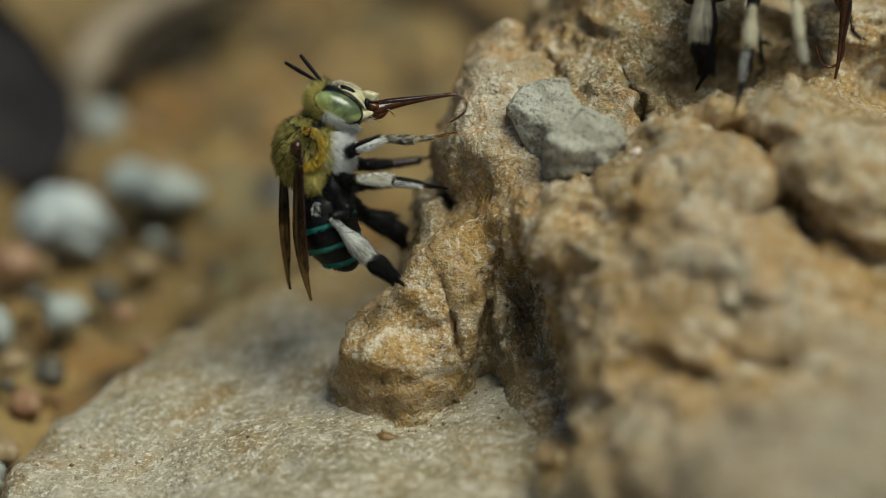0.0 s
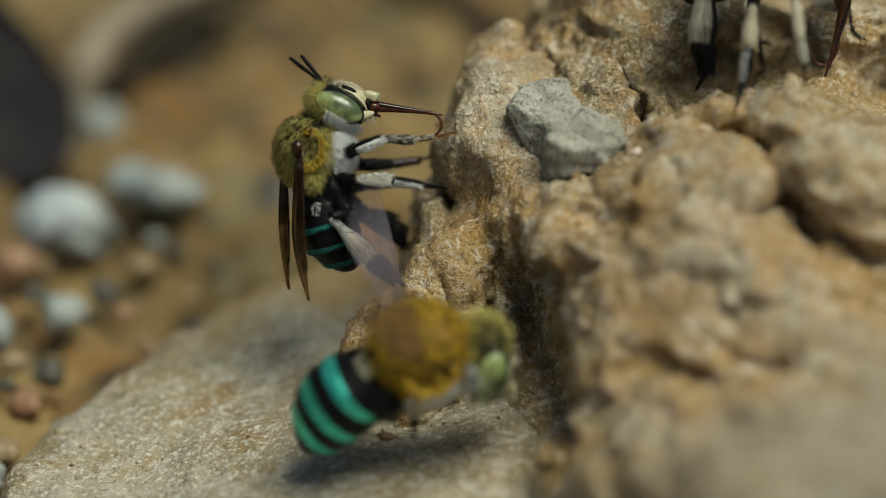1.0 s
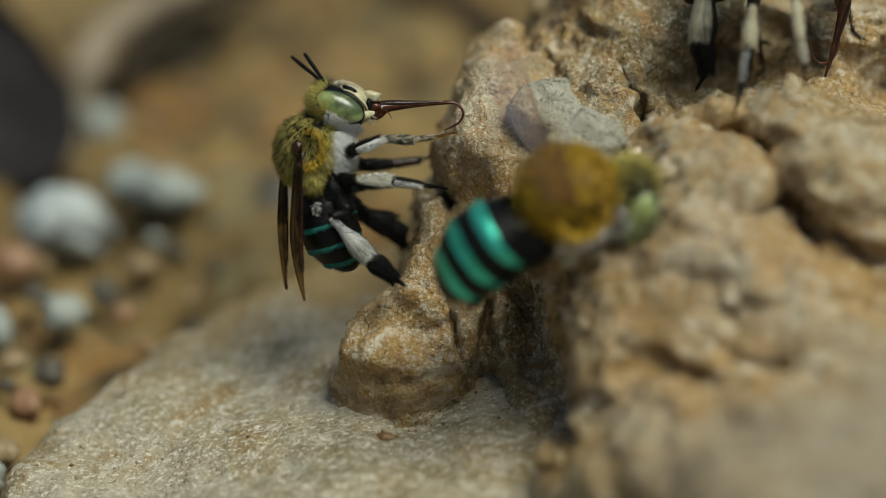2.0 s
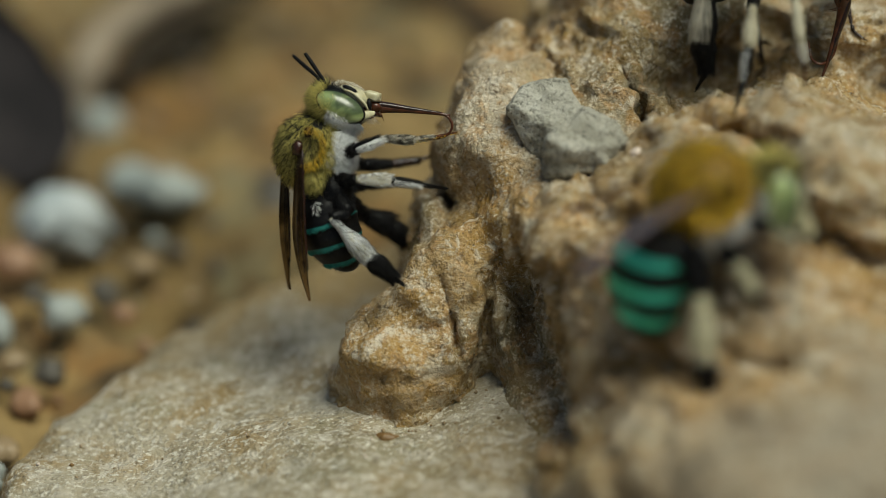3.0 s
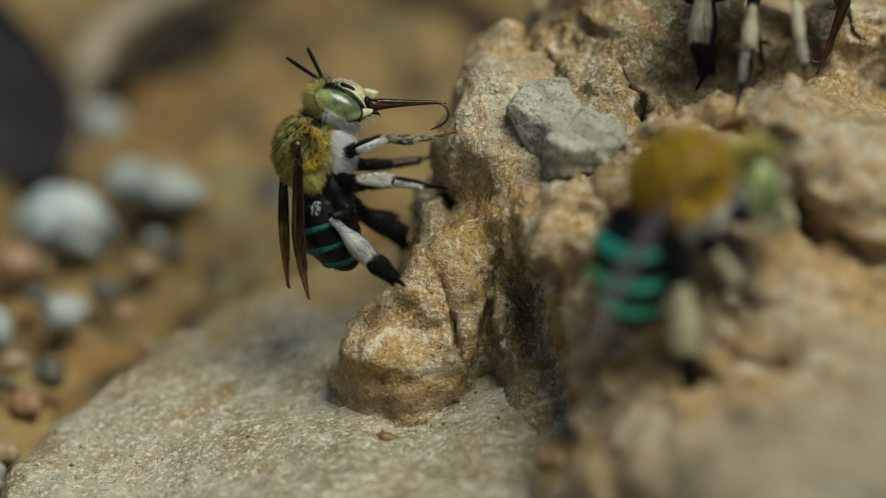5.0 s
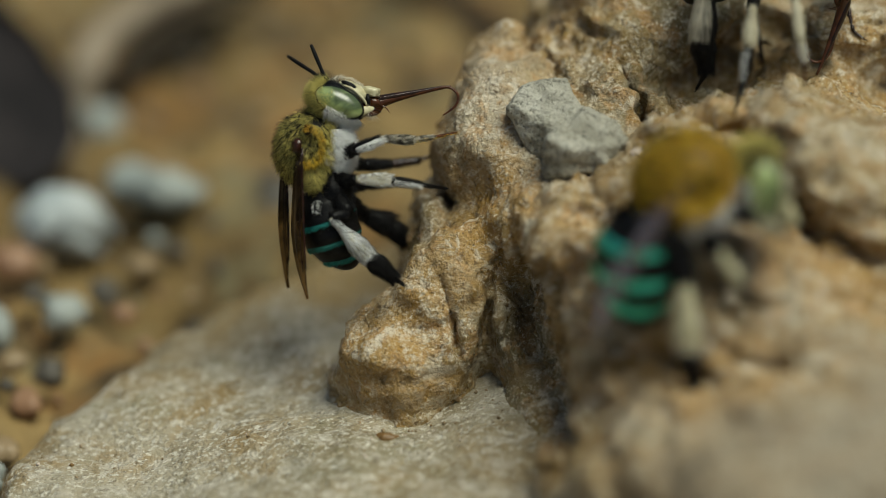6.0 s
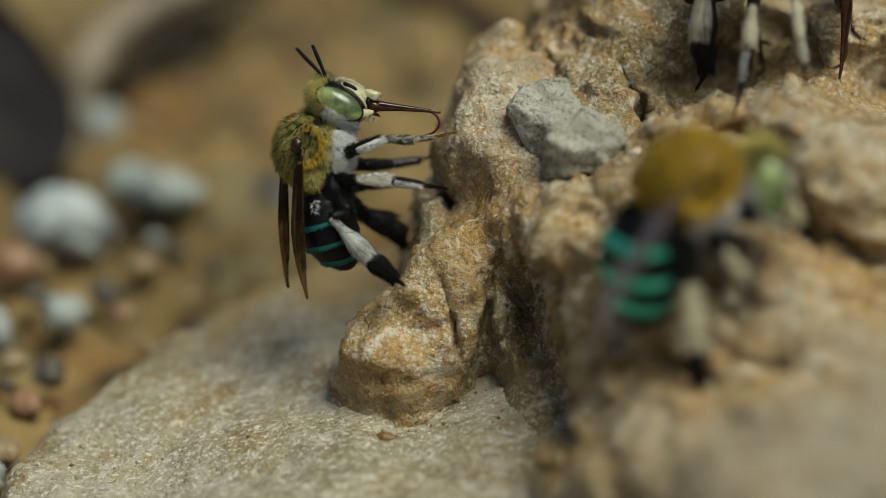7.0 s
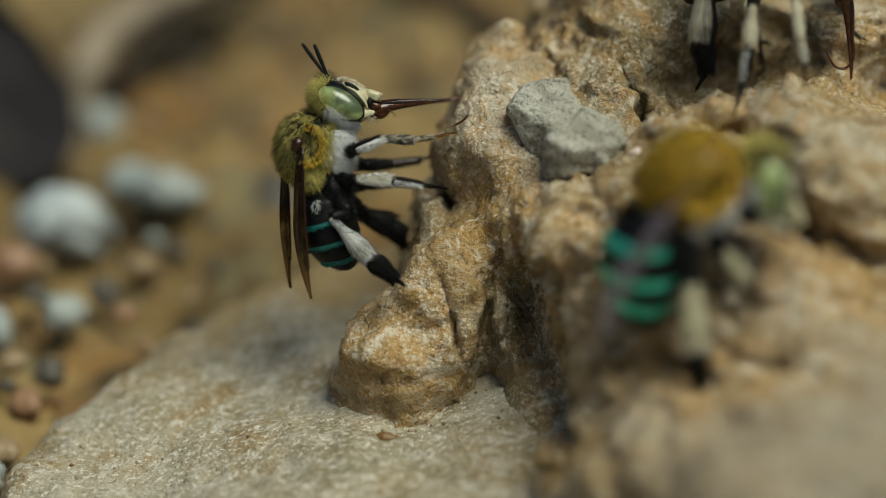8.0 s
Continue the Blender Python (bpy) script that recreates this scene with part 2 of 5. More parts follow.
class Nodes:
    """Short names for building a material."""

    def __init__(self, name):
        self.mat = bpy.data.materials.new(name)
        self.mat.use_nodes = True
        self.tree = self.mat.node_tree
        self.bsdf = self.tree.nodes["Principled BSDF"]
        self.out = self.tree.nodes["Material Output"]
        self.place = self.tree.nodes.new("ShaderNodeTexCoord").outputs["Object"]

    def link(self, a, b):
        self.tree.links.new(a, b)

    def noise(self, scale, detail=4, rough=0.55, warp=0.0, at=None):
        n = self.tree.nodes.new("ShaderNodeTexNoise")
        n.inputs["Scale"].default_value, n.inputs["Detail"].default_value = scale, detail
        n.inputs["Roughness"].default_value, n.inputs["Distortion"].default_value = rough, warp
        self.link(at or self.place, n.inputs["Vector"])
        return n.outputs["Fac"]

    def cracks(self, scale, at=None):
        n = self.tree.nodes.new("ShaderNodeTexVoronoi")
        n.feature = "DISTANCE_TO_EDGE"
        n.inputs["Scale"].default_value = scale
        self.link(at or self.place, n.inputs["Vector"])
        return n.outputs["Distance"]

    def ramp(self, fac, *stops):
        n = self.tree.nodes.new("ShaderNodeValToRGB")
        while len(n.color_ramp.elements) < len(stops):
            n.color_ramp.elements.new(0.5)
        for e, (at, colour) in zip(n.color_ramp.elements, stops):
            e.position = at
            e.color = (*colour, 1) if isinstance(colour, tuple) else (colour, colour, colour, 1)
        self.link(fac, n.inputs[0])
        return n.outputs[0]

    def mix(self, fac, a, b, mode="MIX"):
        n = self.tree.nodes.new("ShaderNodeMix")
        n.data_type, n.blend_type = "RGBA", mode
        for socket, value in ((n.inputs[0], fac), (n.inputs[6], a), (n.inputs[7], b)):
            if isinstance(value, (int, float)):
                socket.default_value = value if socket.type == "VALUE" else (value, value, value, 1)
            elif isinstance(value, tuple):
                socket.default_value = (*value, 1)
            else:
                self.link(value, socket)
        return n.outputs[2]

    def sum(self, a, b, gain=1.0):
        n = self.tree.nodes.new("ShaderNodeMath")
        n.operation = "MULTIPLY_ADD"
        self.link(b, n.inputs[0])
        n.inputs[1].default_value = gain
        self.link(a, n.inputs[2])
        return n.outputs[0]

    def bump(self, height, distance, strength=1.0):
        n = self.tree.nodes.new("ShaderNodeBump")
        n.inputs["Distance"].default_value, n.inputs["Strength"].default_value = distance, strength
        self.link(height, n.inputs["Height"])
        self.link(n.outputs[0], self.bsdf.inputs["Normal"])

    def finish(self, colour=None, rough=None, **values):
        for socket, value in (("Base Color", colour), ("Roughness", rough)):
            if isinstance(value, tuple):
                self.bsdf.inputs[socket].default_value = (*value, 1)
            elif isinstance(value, (int, float)):
                self.bsdf.inputs[socket].default_value = value
            elif value is not None:
                self.link(value, self.bsdf.inputs[socket])
        for key, value in values.items():
            self.bsdf.inputs[key.replace("_", " ")].default_value = value
        return self.mat


def boulder_material():
    n = Nodes("ochre_quartz_rock")
    wide = n.ramp(n.noise(105, 5, 0.58, 0.8), (0.30, (0.19, 0.105, 0.024)), (0.43, (0.33, 0.21, 0.06)),
                  (0.54, (0.40, 0.31, 0.155)), (0.70, (0.49, 0.42, 0.27)))
    pale = n.ramp(n.noise(260, 6, 0.65, 0.8), (0.50, 0.0), (0.60, 0.9))
    colour = n.mix(pale, wide, (0.50, 0.44, 0.32))
    rust = n.ramp(n.noise(210, 5, 0.62, 1.4), (0.52, 0.0), (0.62, 0.85))
    colour = n.mix(rust, colour, (0.28, 0.165, 0.04))
    tawny = n.ramp(n.noise(80, 4, 0.6, 1.0), (0.52, 0.0), (0.66, 0.6))
    colour = n.mix(tawny, colour, (0.36, 0.225, 0.07))
    grey = n.ramp(n.noise(75, 4, 0.6, 0.8), (0.56, 0.0), (0.68, 0.6))
    colour = n.mix(grey, colour, (0.35, 0.325, 0.25))
    crust = n.ramp(n.noise(620, 6, 0.75, 0.8), (0.52, 0.0), (0.61, 0.75))
    colour = n.mix(crust, colour, (0.58, 0.52, 0.39))
    dirt = n.ramp(n.noise(800, 6, 0.7, 0.6), (0.34, 0.85), (0.45, 0.0))
    colour = n.mix(dirt, colour, (0.12, 0.08, 0.028))
    # warm clear crystals among the pale ones
    amber = n.ramp(n.noise(850, 5, 0.7, 0.8), (0.50, 0.0), (0.57, 0.75))
    colour = n.mix(amber, colour, (0.37, 0.225, 0.065))
    # stains and mineral patches that the rock has in certain places, and painted shade
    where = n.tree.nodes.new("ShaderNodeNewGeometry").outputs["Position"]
    marks = [(m, (0.50, 0.43, 0.325), 0.8) for m in FROST] + [(m, (0.42, 0.235, 0.05), 0.9) for m in IRON] + [(m, (0.155, 0.125, 0.06), 0.85) for m in OLIVE_AND_SHADE]
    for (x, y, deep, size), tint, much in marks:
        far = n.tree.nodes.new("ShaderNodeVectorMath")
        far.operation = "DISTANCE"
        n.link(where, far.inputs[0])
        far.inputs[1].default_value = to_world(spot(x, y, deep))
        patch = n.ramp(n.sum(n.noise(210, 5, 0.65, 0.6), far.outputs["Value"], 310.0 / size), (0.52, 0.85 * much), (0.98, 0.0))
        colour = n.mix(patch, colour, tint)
    # chalky crust in ragged patches, and frosted quartz grains
    peach = n.ramp(n.noise(620, 5, 0.65, 0.6), (0.50, 0.0), (0.60, 0.7))
    colour = n.mix(peach, colour, (0.44, 0.255, 0.095))
    crusty = n.ramp(n.noise(330, 4, 0.6, 0.6), (0.40, 0.25), (0.58, 1.0))
    chalk = n.ramp(n.noise(1150, 6, 0.78, 0.5), (0.53, 0.0), (0.58, 0.85))
    colour = n.mix(n.mix(crusty, 0.0, chalk), colour, (0.68, 0.61, 0.49))
    fleck = n.ramp(n.noise(4200, 4, 0.75), (0.55, 0.0), (0.61, 0.95))
    colour = n.mix(n.mix(n.ramp(n.noise(300, 4, 0.6), (0.40, 0.25), (0.60, 1.0)), 0.0, fleck), colour, (0.84, 0.76, 0.60))
    sugar = n.ramp(n.noise(1500, 6, 0.8, 0.3), (0.54, 0.0), (0.60, 0.8))
    colour = n.mix(n.mix(n.ramp(n.noise(240, 4, 0.6, 0.4), (0.46, 0.0), (0.60, 1.0)), 0.0, sugar), colour, (0.72, 0.65, 0.52))
    pit = n.ramp(n.noise(3000, 4, 0.7), (0.37, 0.8), (0.43, 0.0))
    colour = n.mix(pit, colour, (0.11, 0.062, 0.02))
    # brown bedding streaks
    drawn = n.tree.nodes.new("ShaderNodeMapping")
    drawn.inputs["Rotation"].default_value = (0.15, 0.30, 0.25)
    drawn.inputs["Scale"].default_value = (0.35, 0.8, 1.25)
    n.link(n.place, drawn.inputs["Vector"])
    streak = n.ramp(n.noise(270, 5, 0.62, 0.9, drawn.outputs[0]), (0.52, 0.0), (0.62, 0.65))
    colour = n.mix(streak, colour, (0.24, 0.14, 0.04))
    frost = n.ramp(n.noise(330, 5, 0.65, 0.2, drawn.outputs[0]), (0.30, 0.7), (0.42, 0.0))
    colour = n.mix(frost, colour, (0.62, 0.56, 0.44))
    # a pale mineral bloom on the rock's near foot
    split = n.tree.nodes.new("ShaderNodeSeparateXYZ")
    n.link(n.place, split.inputs[0])
    bloom = n.ramp(n.sum(n.noise(60, 4, 0.6, 0.5), split.outputs[1], -18.0), (0.86, 0.0), (1.0, 0.7))
    colour = n.mix(bloom, colour, (0.29, 0.245, 0.18))
    height = n.sum(n.noise(650, 5, 0.62, 0.5), n.noise(3600, 4, 0.65), 0.50)
    n.bump(height, 0.0005, 1.0)
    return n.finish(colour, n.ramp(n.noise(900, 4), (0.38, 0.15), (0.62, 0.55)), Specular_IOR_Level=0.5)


def slab_material():
    n = Nodes("grey_tan_slab_rock")
    wide = n.ramp(n.noise(120, 6, 0.68, 0.8), (0.36, (0.25, 0.20, 0.11)), (0.48, (0.40, 0.345, 0.24)), (0.68, (0.52, 0.47, 0.365)))
    ochre = n.ramp(n.noise(70, 5, 0.65, 1.0), (0.48, 0.0), (0.62, 0.85))
    colour = n.mix(ochre, wide, (0.34, 0.235, 0.10))
    olive = n.ramp(n.noise(150, 5, 0.65, 0.8), (0.55, 0.0), (0.66, 0.6))
    colour = n.mix(olive, colour, (0.27, 0.24, 0.14))
    # crystals: pale glints, drawn out a little along the bedding, and dark pits
    drawn = n.tree.nodes.new("ShaderNodeMapping")
    drawn.inputs["Rotation"].default_value = (0.0, 0.0, -0.5)
    drawn.inputs["Scale"].default_value = (0.8, 1.15, 1.0)
    n.link(n.place, drawn.inputs["Vector"])
    pale = n.ramp(n.noise(700, 6, 0.75, 0.4, drawn.outputs[0]), (0.50, 0.0), (0.60, 0.7))
    colour = n.mix(pale, colour, (0.58, 0.53, 0.44))
    dark = n.ramp(n.noise(2300, 4, 0.7, 0.0, drawn.outputs[0]), (0.36, 0.7), (0.45, 0.0))
    colour = n.mix(dark, colour, (0.17, 0.135, 0.085))
    fleck = n.ramp(n.noise(2900, 4, 0.75, 0.0, drawn.outputs[0]), (0.54, 0.0), (0.60, 0.9))
    colour = n.mix(fleck, colour, (0.74, 0.70, 0.60))
    # a crust of ochre mud that thickens towards the slab's far rim
    split = n.tree.nodes.new("ShaderNodeSeparateXYZ")
    n.link(n.place, split.inputs[0])
    rim = n.ramp(n.sum(n.noise(90, 5, 0.65, 0.6), split.outputs[1], 22.0), (0.84, 0.0), (1.02, 0.85))
    colour = n.mix(rim, colour, (0.30, 0.20, 0.07))
    height = n.sum(n.noise(900, 6, 0.7), n.noise(3600, 3, 0.6), 0.5)
    n.bump(height, 0.00035, 1.0)
    return n.finish(colour, n.ramp(n.noise(1500, 3), (0.35, 0.25), (0.65, 0.6)))


def grey_stone_material():
    n = Nodes("grey_siltstone")
    wide = n.ramp(n.noise(300, 6, 0.65, 0.4), (0.32, (0.25, 0.235, 0.18)), (0.50, (0.46, 0.44, 0.365)), (0.68, (0.64, 0.62, 0.54)))
    speck = n.ramp(n.noise(4200, 5, 0.8), (0.38, 0.9), (0.47, 0.0))
    colour = n.mix(speck, wide, (0.085, 0.08, 0.06))
    height = n.sum(n.noise(1100, 6, 0.7), n.noise(4200, 3, 0.6), 0.35)
    n.bump(height, 0.0005, 1.0)
    return n.finish(colour, 0.6)


def earth_material():
    n = Nodes("damp_ochre_earth")
    wide = n.ramp(n.noise(38, 5, 0.6, 0.6), (0.34, (0.060, 0.036, 0.011)), (0.48, (0.17, 0.110, 0.034)), (0.64, (0.27, 0.185, 0.075)))
    rust = n.ramp(n.noise(75, 4, 0.6, 0.8), (0.52, 0.0), (0.62, 0.8))
    colour = n.mix(rust, wide, (0.25, 0.125, 0.032))
    grey = n.ramp(n.noise(110, 4, 0.65), (0.54, 0.0), (0.64, 0.75))
    colour = n.mix(grey, colour, (0.18, 0.17, 0.095))
    patch = n.ramp(n.noise(170, 4, 0.6, 0.8), (0.52, 0.0), (0.62, 0.75))
    colour = n.mix(patch, colour, (0.33, 0.225, 0.085))
    damp = n.ramp(n.noise(120, 4, 0.6, 0.5), (0.38, 0.85), (0.46, 0.0))
    colour = n.mix(damp, colour, (0.045, 0.031, 0.013))
    n.bump(n.noise(330, 6, 0.65), 0.0012, 0.8)
    return n.finish(colour, 0.75)


def pebble_material(name, dark, light):
    n = Nodes(name)
    colour = n.ramp(n.noise(240, 5, 0.6, 0.5), (0.32, dark), (0.68, light))
    n.bump(n.noise(900, 5, 0.6), 0.0003, 0.8)
    return n.finish(colour, n.ramp(n.noise(500, 3), (0.3, 0.3), (0.7, 0.55)))


def leaf_material(name, dark, light):
    n = Nodes(name)
    colour = n.ramp(n.noise(170, 5, 0.65, 0.6), (0.35, dark), (0.70, light))
    n.bump(n.noise(500, 5, 0.6), 0.0006, 0.8)
    return n.finish(colour, 0.7, Specular_IOR_Level=0.25)


def hair_material(name, dark, light, rough=0.45, metal=0.0, gloss=0.35):
    n = Nodes(name)
    geo = n.tree.nodes.new("ShaderNodeNewGeometry")
    half = tuple(0.45 * a + 0.55 * c for a, c in zip(dark, light))
    colour = n.ramp(geo.outputs["Random Per Island"], (0.0, dark), (0.35, half), (1.0, light))
    return n.finish(colour, rough, Specular_IOR_Level=gloss, Metallic=metal)


def shell_material(name, dark, light, rough=0.28, scale=1500, **values):
    n = Nodes(name)
    colour = n.ramp(n.noise(scale, 4, 0.6), (0.35, dark), (0.65, light))
    n.bump(n.noise(scale * 4, 3, 0.6), 0.00003, 0.7)
    return n.finish(colour, rough, **values)


def eye_material():
    n = Nodes("green_compound_eye")
    colour = n.ramp(n.noise(480, 3, 0.55, 0.6), (0.36, (0.06, 0.085, 0.03)), (0.50, (0.25, 0.32, 0.12)), (0.64, (0.46, 0.54, 0.25)))
    n.bump(n.cracks(9000), 0.00002, 0.5)
    return n.finish(colour, 0.35, Coat_Weight=0.9, Coat_Roughness=0.22)


def wing_material(name, tint, cover, rough=0.25, tip=None, tip_cover=None, gloss=0.5):
    """A membrane; towards the wing's end it may turn to another tint and thin out."""
    n = Nodes(name)
    clear = n.tree.nodes.new("ShaderNodeBsdfTransparent")
    clear.inputs[0].default_value = (0.80, 0.68, 0.48, 1)
    mixer = n.tree.nodes.new("ShaderNodeMixShader")
    body = n.ramp(n.noise(700, 4, 0.6), (0.3, cover * 0.85), (0.7, min(1.0, cover * 1.15)))
    colour = tint
    if tip is not None:
        split = n.tree.nodes.new("ShaderNodeSeparateXYZ")
        n.link(n.place, split.inputs[0])
        end = n.ramp(n.sum(n.noise(500, 3, 0.5), split.outputs[0], -78.0), (0.90, 0.0), (1.0, 1.0))
        body = n.mix(end, body, tip_cover)
        colour = n.mix(end, tint, tip)
    n.link(body, mixer.inputs[0])
    n.link(clear.outputs[0], mixer.inputs[1])
    n.link(n.bsdf.outputs[0], mixer.inputs[2])
    n.link(mixer.outputs[0], n.out.inputs[0])
    n.bump(n.noise(1600, 3), 0.00006, 0.8)
    return n.finish(colour, rough, Specular_IOR_Level=gloss)


ROCK, SLAB, SILT, EARTH = boulder_material(), slab_material(), grey_stone_material(), earth_material()
GOLD = hair_material("golden_hair", (0.025, 0.021, 0.005), (0.92, 0.80, 0.24))
AMBER = hair_material("amber_hair", (0.50, 0.29, 0.015), (0.88, 0.60, 0.06))
WHITE = hair_material("white_hair", (0.74, 0.75, 0.73), (0.96, 0.97, 0.97))
DOWNY = hair_material("white_down", (0.72, 0.72, 0.70), (0.84, 0.84, 0.83))
CREAM = hair_material("cream_hair", (0.42, 0.38, 0.27), (0.88, 0.84, 0.73))
SOOT = hair_material("black_hair", (0.003, 0.003, 0.004), (0.013, 0.012, 0.012), 0.4, 0.0, 0.22)
TEAL_HAIR = hair_material("teal_hair", (0.008, 0.10, 0.09), (0.05, 0.36, 0.31), 0.35)
BLACK = shell_material("black_shell", (0.003, 0.003, 0.004), (0.006, 0.006, 0.006), 0.42, Specular_IOR_Level=0.15)
BROWN = shell_material("dark_brown_shell", (0.010, 0.004, 0.002), (0.035, 0.011, 0.005), 0.16)
CHESTNUT = shell_material("chestnut_shell", (0.035, 0.011, 0.004), (0.10, 0.032, 0.011), 0.14)
IVORY = shell_material("ivory_shell", (0.44, 0.40, 0.23), (0.64, 0.60, 0.40), 0.35)
TEAL = shell_material("teal_band_shell", (0.008, 0.11, 0.10), (0.024, 0.21, 0.185), 0.45, 2500, Metallic=0.2)
MINT = shell_material("mint_band_shell", (0.05, 0.46, 0.35), (0.13, 0.74, 0.58), 0.4, 2500, Metallic=0.8)
MINT_HAIR = hair_material("mint_hair", (0.05, 0.46, 0.35), (0.16, 0.76, 0.60), 0.35, 0.75)
RUST = hair_material("rusty_hair", (0.36, 0.12, 0.008), (0.60, 0.24, 0.02))
DUSK = shell_material("dusky_shell", (0.10, 0.085, 0.055), (0.22, 0.19, 0.13), 0.4)
TAWNY = shell_material("tawny_shell", (0.12, 0.06, 0.005), (0.30, 0.16, 0.014), 0.5)
HORN = shell_material("horn_shell", (0.34, 0.30, 0.20), (0.52, 0.48, 0.34), 0.35)
GREEN_EYE = eye_material()
SMOKY_WING = wing_material("smoky_brown_wing", (0.010, 0.006, 0.003), 0.98, 0.35, (0.075, 0.036, 0.010), 0.78, 0.10)
PALE_WING = wing_material("pale_smoky_wing", (0.36, 0.33, 0.42), 0.21, 0.25)


# ---- ground ----
def ground():
    t = np.linspace(-1, 1, 281)
    line = 0.018 * np.sinh(8.2 * t)
    gx, gy = np.meshgrid(line, line + 0.02, indexing="ij")
    p = np.column_stack([gx.ravel(), gy.ravel(), np.zeros(gx.size)])
    near = np.exp(-(p[:, 0] ** 2 + p[:, 1] ** 2) / 0.25 ** 2)
    p[:, 2] = near * (0.0022 * grains(p * 45, 3) + 0.0012 * grains(p * 130 + 9, 2) + 0.0008 * grains(p * 260 + 5, 3)) + (1 - near) * 0.05 * grains(p * 0.8, 3)
    n = len(line)
    i, j = np.meshgrid(np.arange(n - 1), np.arange(n - 1), indexing="ij")
    a = (i * n + j).ravel()
    quads = np.column_stack([a, a + n, a + n + 1, a + 1])
    return tagged(new("ground", quick_mesh("ground", p, quads, [EARTH])), "damp ochre-brown earth with grit", "ground", kind="structure")


ground()


# ---- slab ----
def slab_field(p):
    wy, wz = p[:, 1] * ST + p[:, 2] * CT, p[:, 1] * CT - p[:, 2] * ST
    u = p[:, 0]
    top = wz - (-7.95 + 0.165 * u) - 0.6 * grains(np.column_stack([u, wy, wz]) * 0.12, 3)
    sides = [(-u - 25.2, 2.0), (-0.85 * u + 0.53 * wy - 21.3, 3.5), (-0.45 * u + 0.89 * wy - 19.0, 6.0), (-wz - 24, 3.0), (-wy - 62, 3.0), (u - 55, 3.0)]
    f = top * 0.97
    for s, rim in sides:
        s = s + 1.1 * grain(p * 0.28) + 0.5 * grain(p * 0.8)
        k = rim
        h = np.maximum(k - np.abs(f - s), 0) / k
        f = np.maximum(f, s) + h * h * k / 4
    return f


def slab():
    relief = lambda v: 0.16 * grains(v * 0.9, 4) + 0.05 * grains(v * 3.5, 2)
    made = stone_mesh("slab", slab_field, (-32, -44, -60), (60, 16, 44), 0.42, [SLAB], relief)
    return stone("slab_stone", made, "flat grey-tan rock slab with pale flecks lying on the earth", "rock")


slab()

# ---- boulder ----
LUMPS, HOLLOWS = [], []


def lump(x, y, deep, rx, ry, rd, k=1.2, lean=0.0, to=None):
    c = spot(x, y, deep)
    a = math.radians(lean)
    (LUMPS if to is None else to).append((c, np.array([rx * UNIT, ry * UNIT, rd]), k, math.cos(a), math.sin(a)))


def lump_distance(p, one):
    c, r, k, ca, sa = one
    q = p - c
    q = np.column_stack([ca * q[:, 0] + sa * q[:, 1], -sa * q[:, 0] + ca * q[:, 1], q[:, 2]]) / r
    d = np.linalg.norm(q, axis=1)
    return (d - 1) * r.min() * (0.55 + 0.45 * np.clip(d, 0, 1))


# head of the rock, beside the insect
lump(890, 168, 8.2, 102, 102, 7, 2.5)
lump(868, 266, 6.8, 100, 92, 6.5, 2.5)
lump(955, 300, 7.5, 120, 100, 7, 2.5)
# neck and columns under it
lump(764, 440, 7.2, 50, 135, 5, 0.6)
lump(822, 470, 3.6, 44, 92, 3.6, 1.2)
lump(795, 400, 10, 60, 60, 4, 0.6)
lump(900, 420, 4, 70, 110, 6, 1.2)
lump(775, 497, 3.4, 44, 36, 2.8, 1.6)
# the knob that rests on the slab
lump(735, 678, 4.8, 117, 168, 5.6, 0.8)
lump(664, 690, 4.0, 78, 108, 4.8, 2.0)
lump(746, 550, 3.2, 62, 44, 3.8, 1.2)
lump(795, 625, 3.4, 68, 96, 4.4, 0.6)
lump(835, 560, 3.0, 46, 84, 3.4, 1.0)
# wedge beside the knob
lump(885, 575, 2.0, 42, 70, 3.4, 0.3, 12)
lump(903, 622, 2.5, 40, 92, 3.4, 0.5, 8)
lump(970, 630, 8.5, 95, 190, 6.5, 2.0, 8)
# great near shoulder
lump(1262, 500, 4, 264, 215, 15, 2.5)
lump(1010, 400, 2, 105, 95, 7.5, 2.5)
lump(1085, 565, 0, 128, 160, 11, 3.0, 8)
lump(950, 495, 6, 62, 85, 5.5, 1.5)
lump(1270, 430, 0, 210, 120, 12, 3.0)
lump(1130, 740, -3, 120, 110, 11, 2.5)
lump(1370, 720, -2, 375, 210, 17, 3.0)
lump(1470, 520, 0, 220, 160, 13, 3.0, -8)
lump(1480, 430, 2, 220, 120, 11.5, 3.0)
# ledges to the upper right
lump(1250, 270, 3, 100, 62, 7, 2.5)
lump(1350, 330, 3, 220, 130, 11, 3.0)
lump(1440, 245, 3, 200, 92, 10, 2.5, -6)
lump(1500, 340, 1, 160, 90, 10.5, 2.5)
lump(1130, 180, 10.5, 220, 140, 9, 3.5)
lump(1180, 290, 7.5, 170, 90, 7, 3.0)
lump(1060, 40, 14, 110, 75, 8, 1.5)
lump(1240, 70, 11.5, 200, 125, 9, 3.0)
lump(1530, 80, 11, 190, 110, 9, 2.0)
lump(1390, 175, 6.5, 120, 60, 6, 2.0, 20)
# body behind
lump(1270, 380, 26, 420, 340, 20, 3.0)
lump(1240, 720, 10, 360, 220, 16, 2.0)
# the foot that spreads towards the lens
lump(1450, 1015, -11, 460, 330, 15, 4.0)
lump(1190, 850, -8, 150, 95, 11, 3.0, -12)
lump(995, 745, 3.0, 80, 95, 6.5, 1.5)
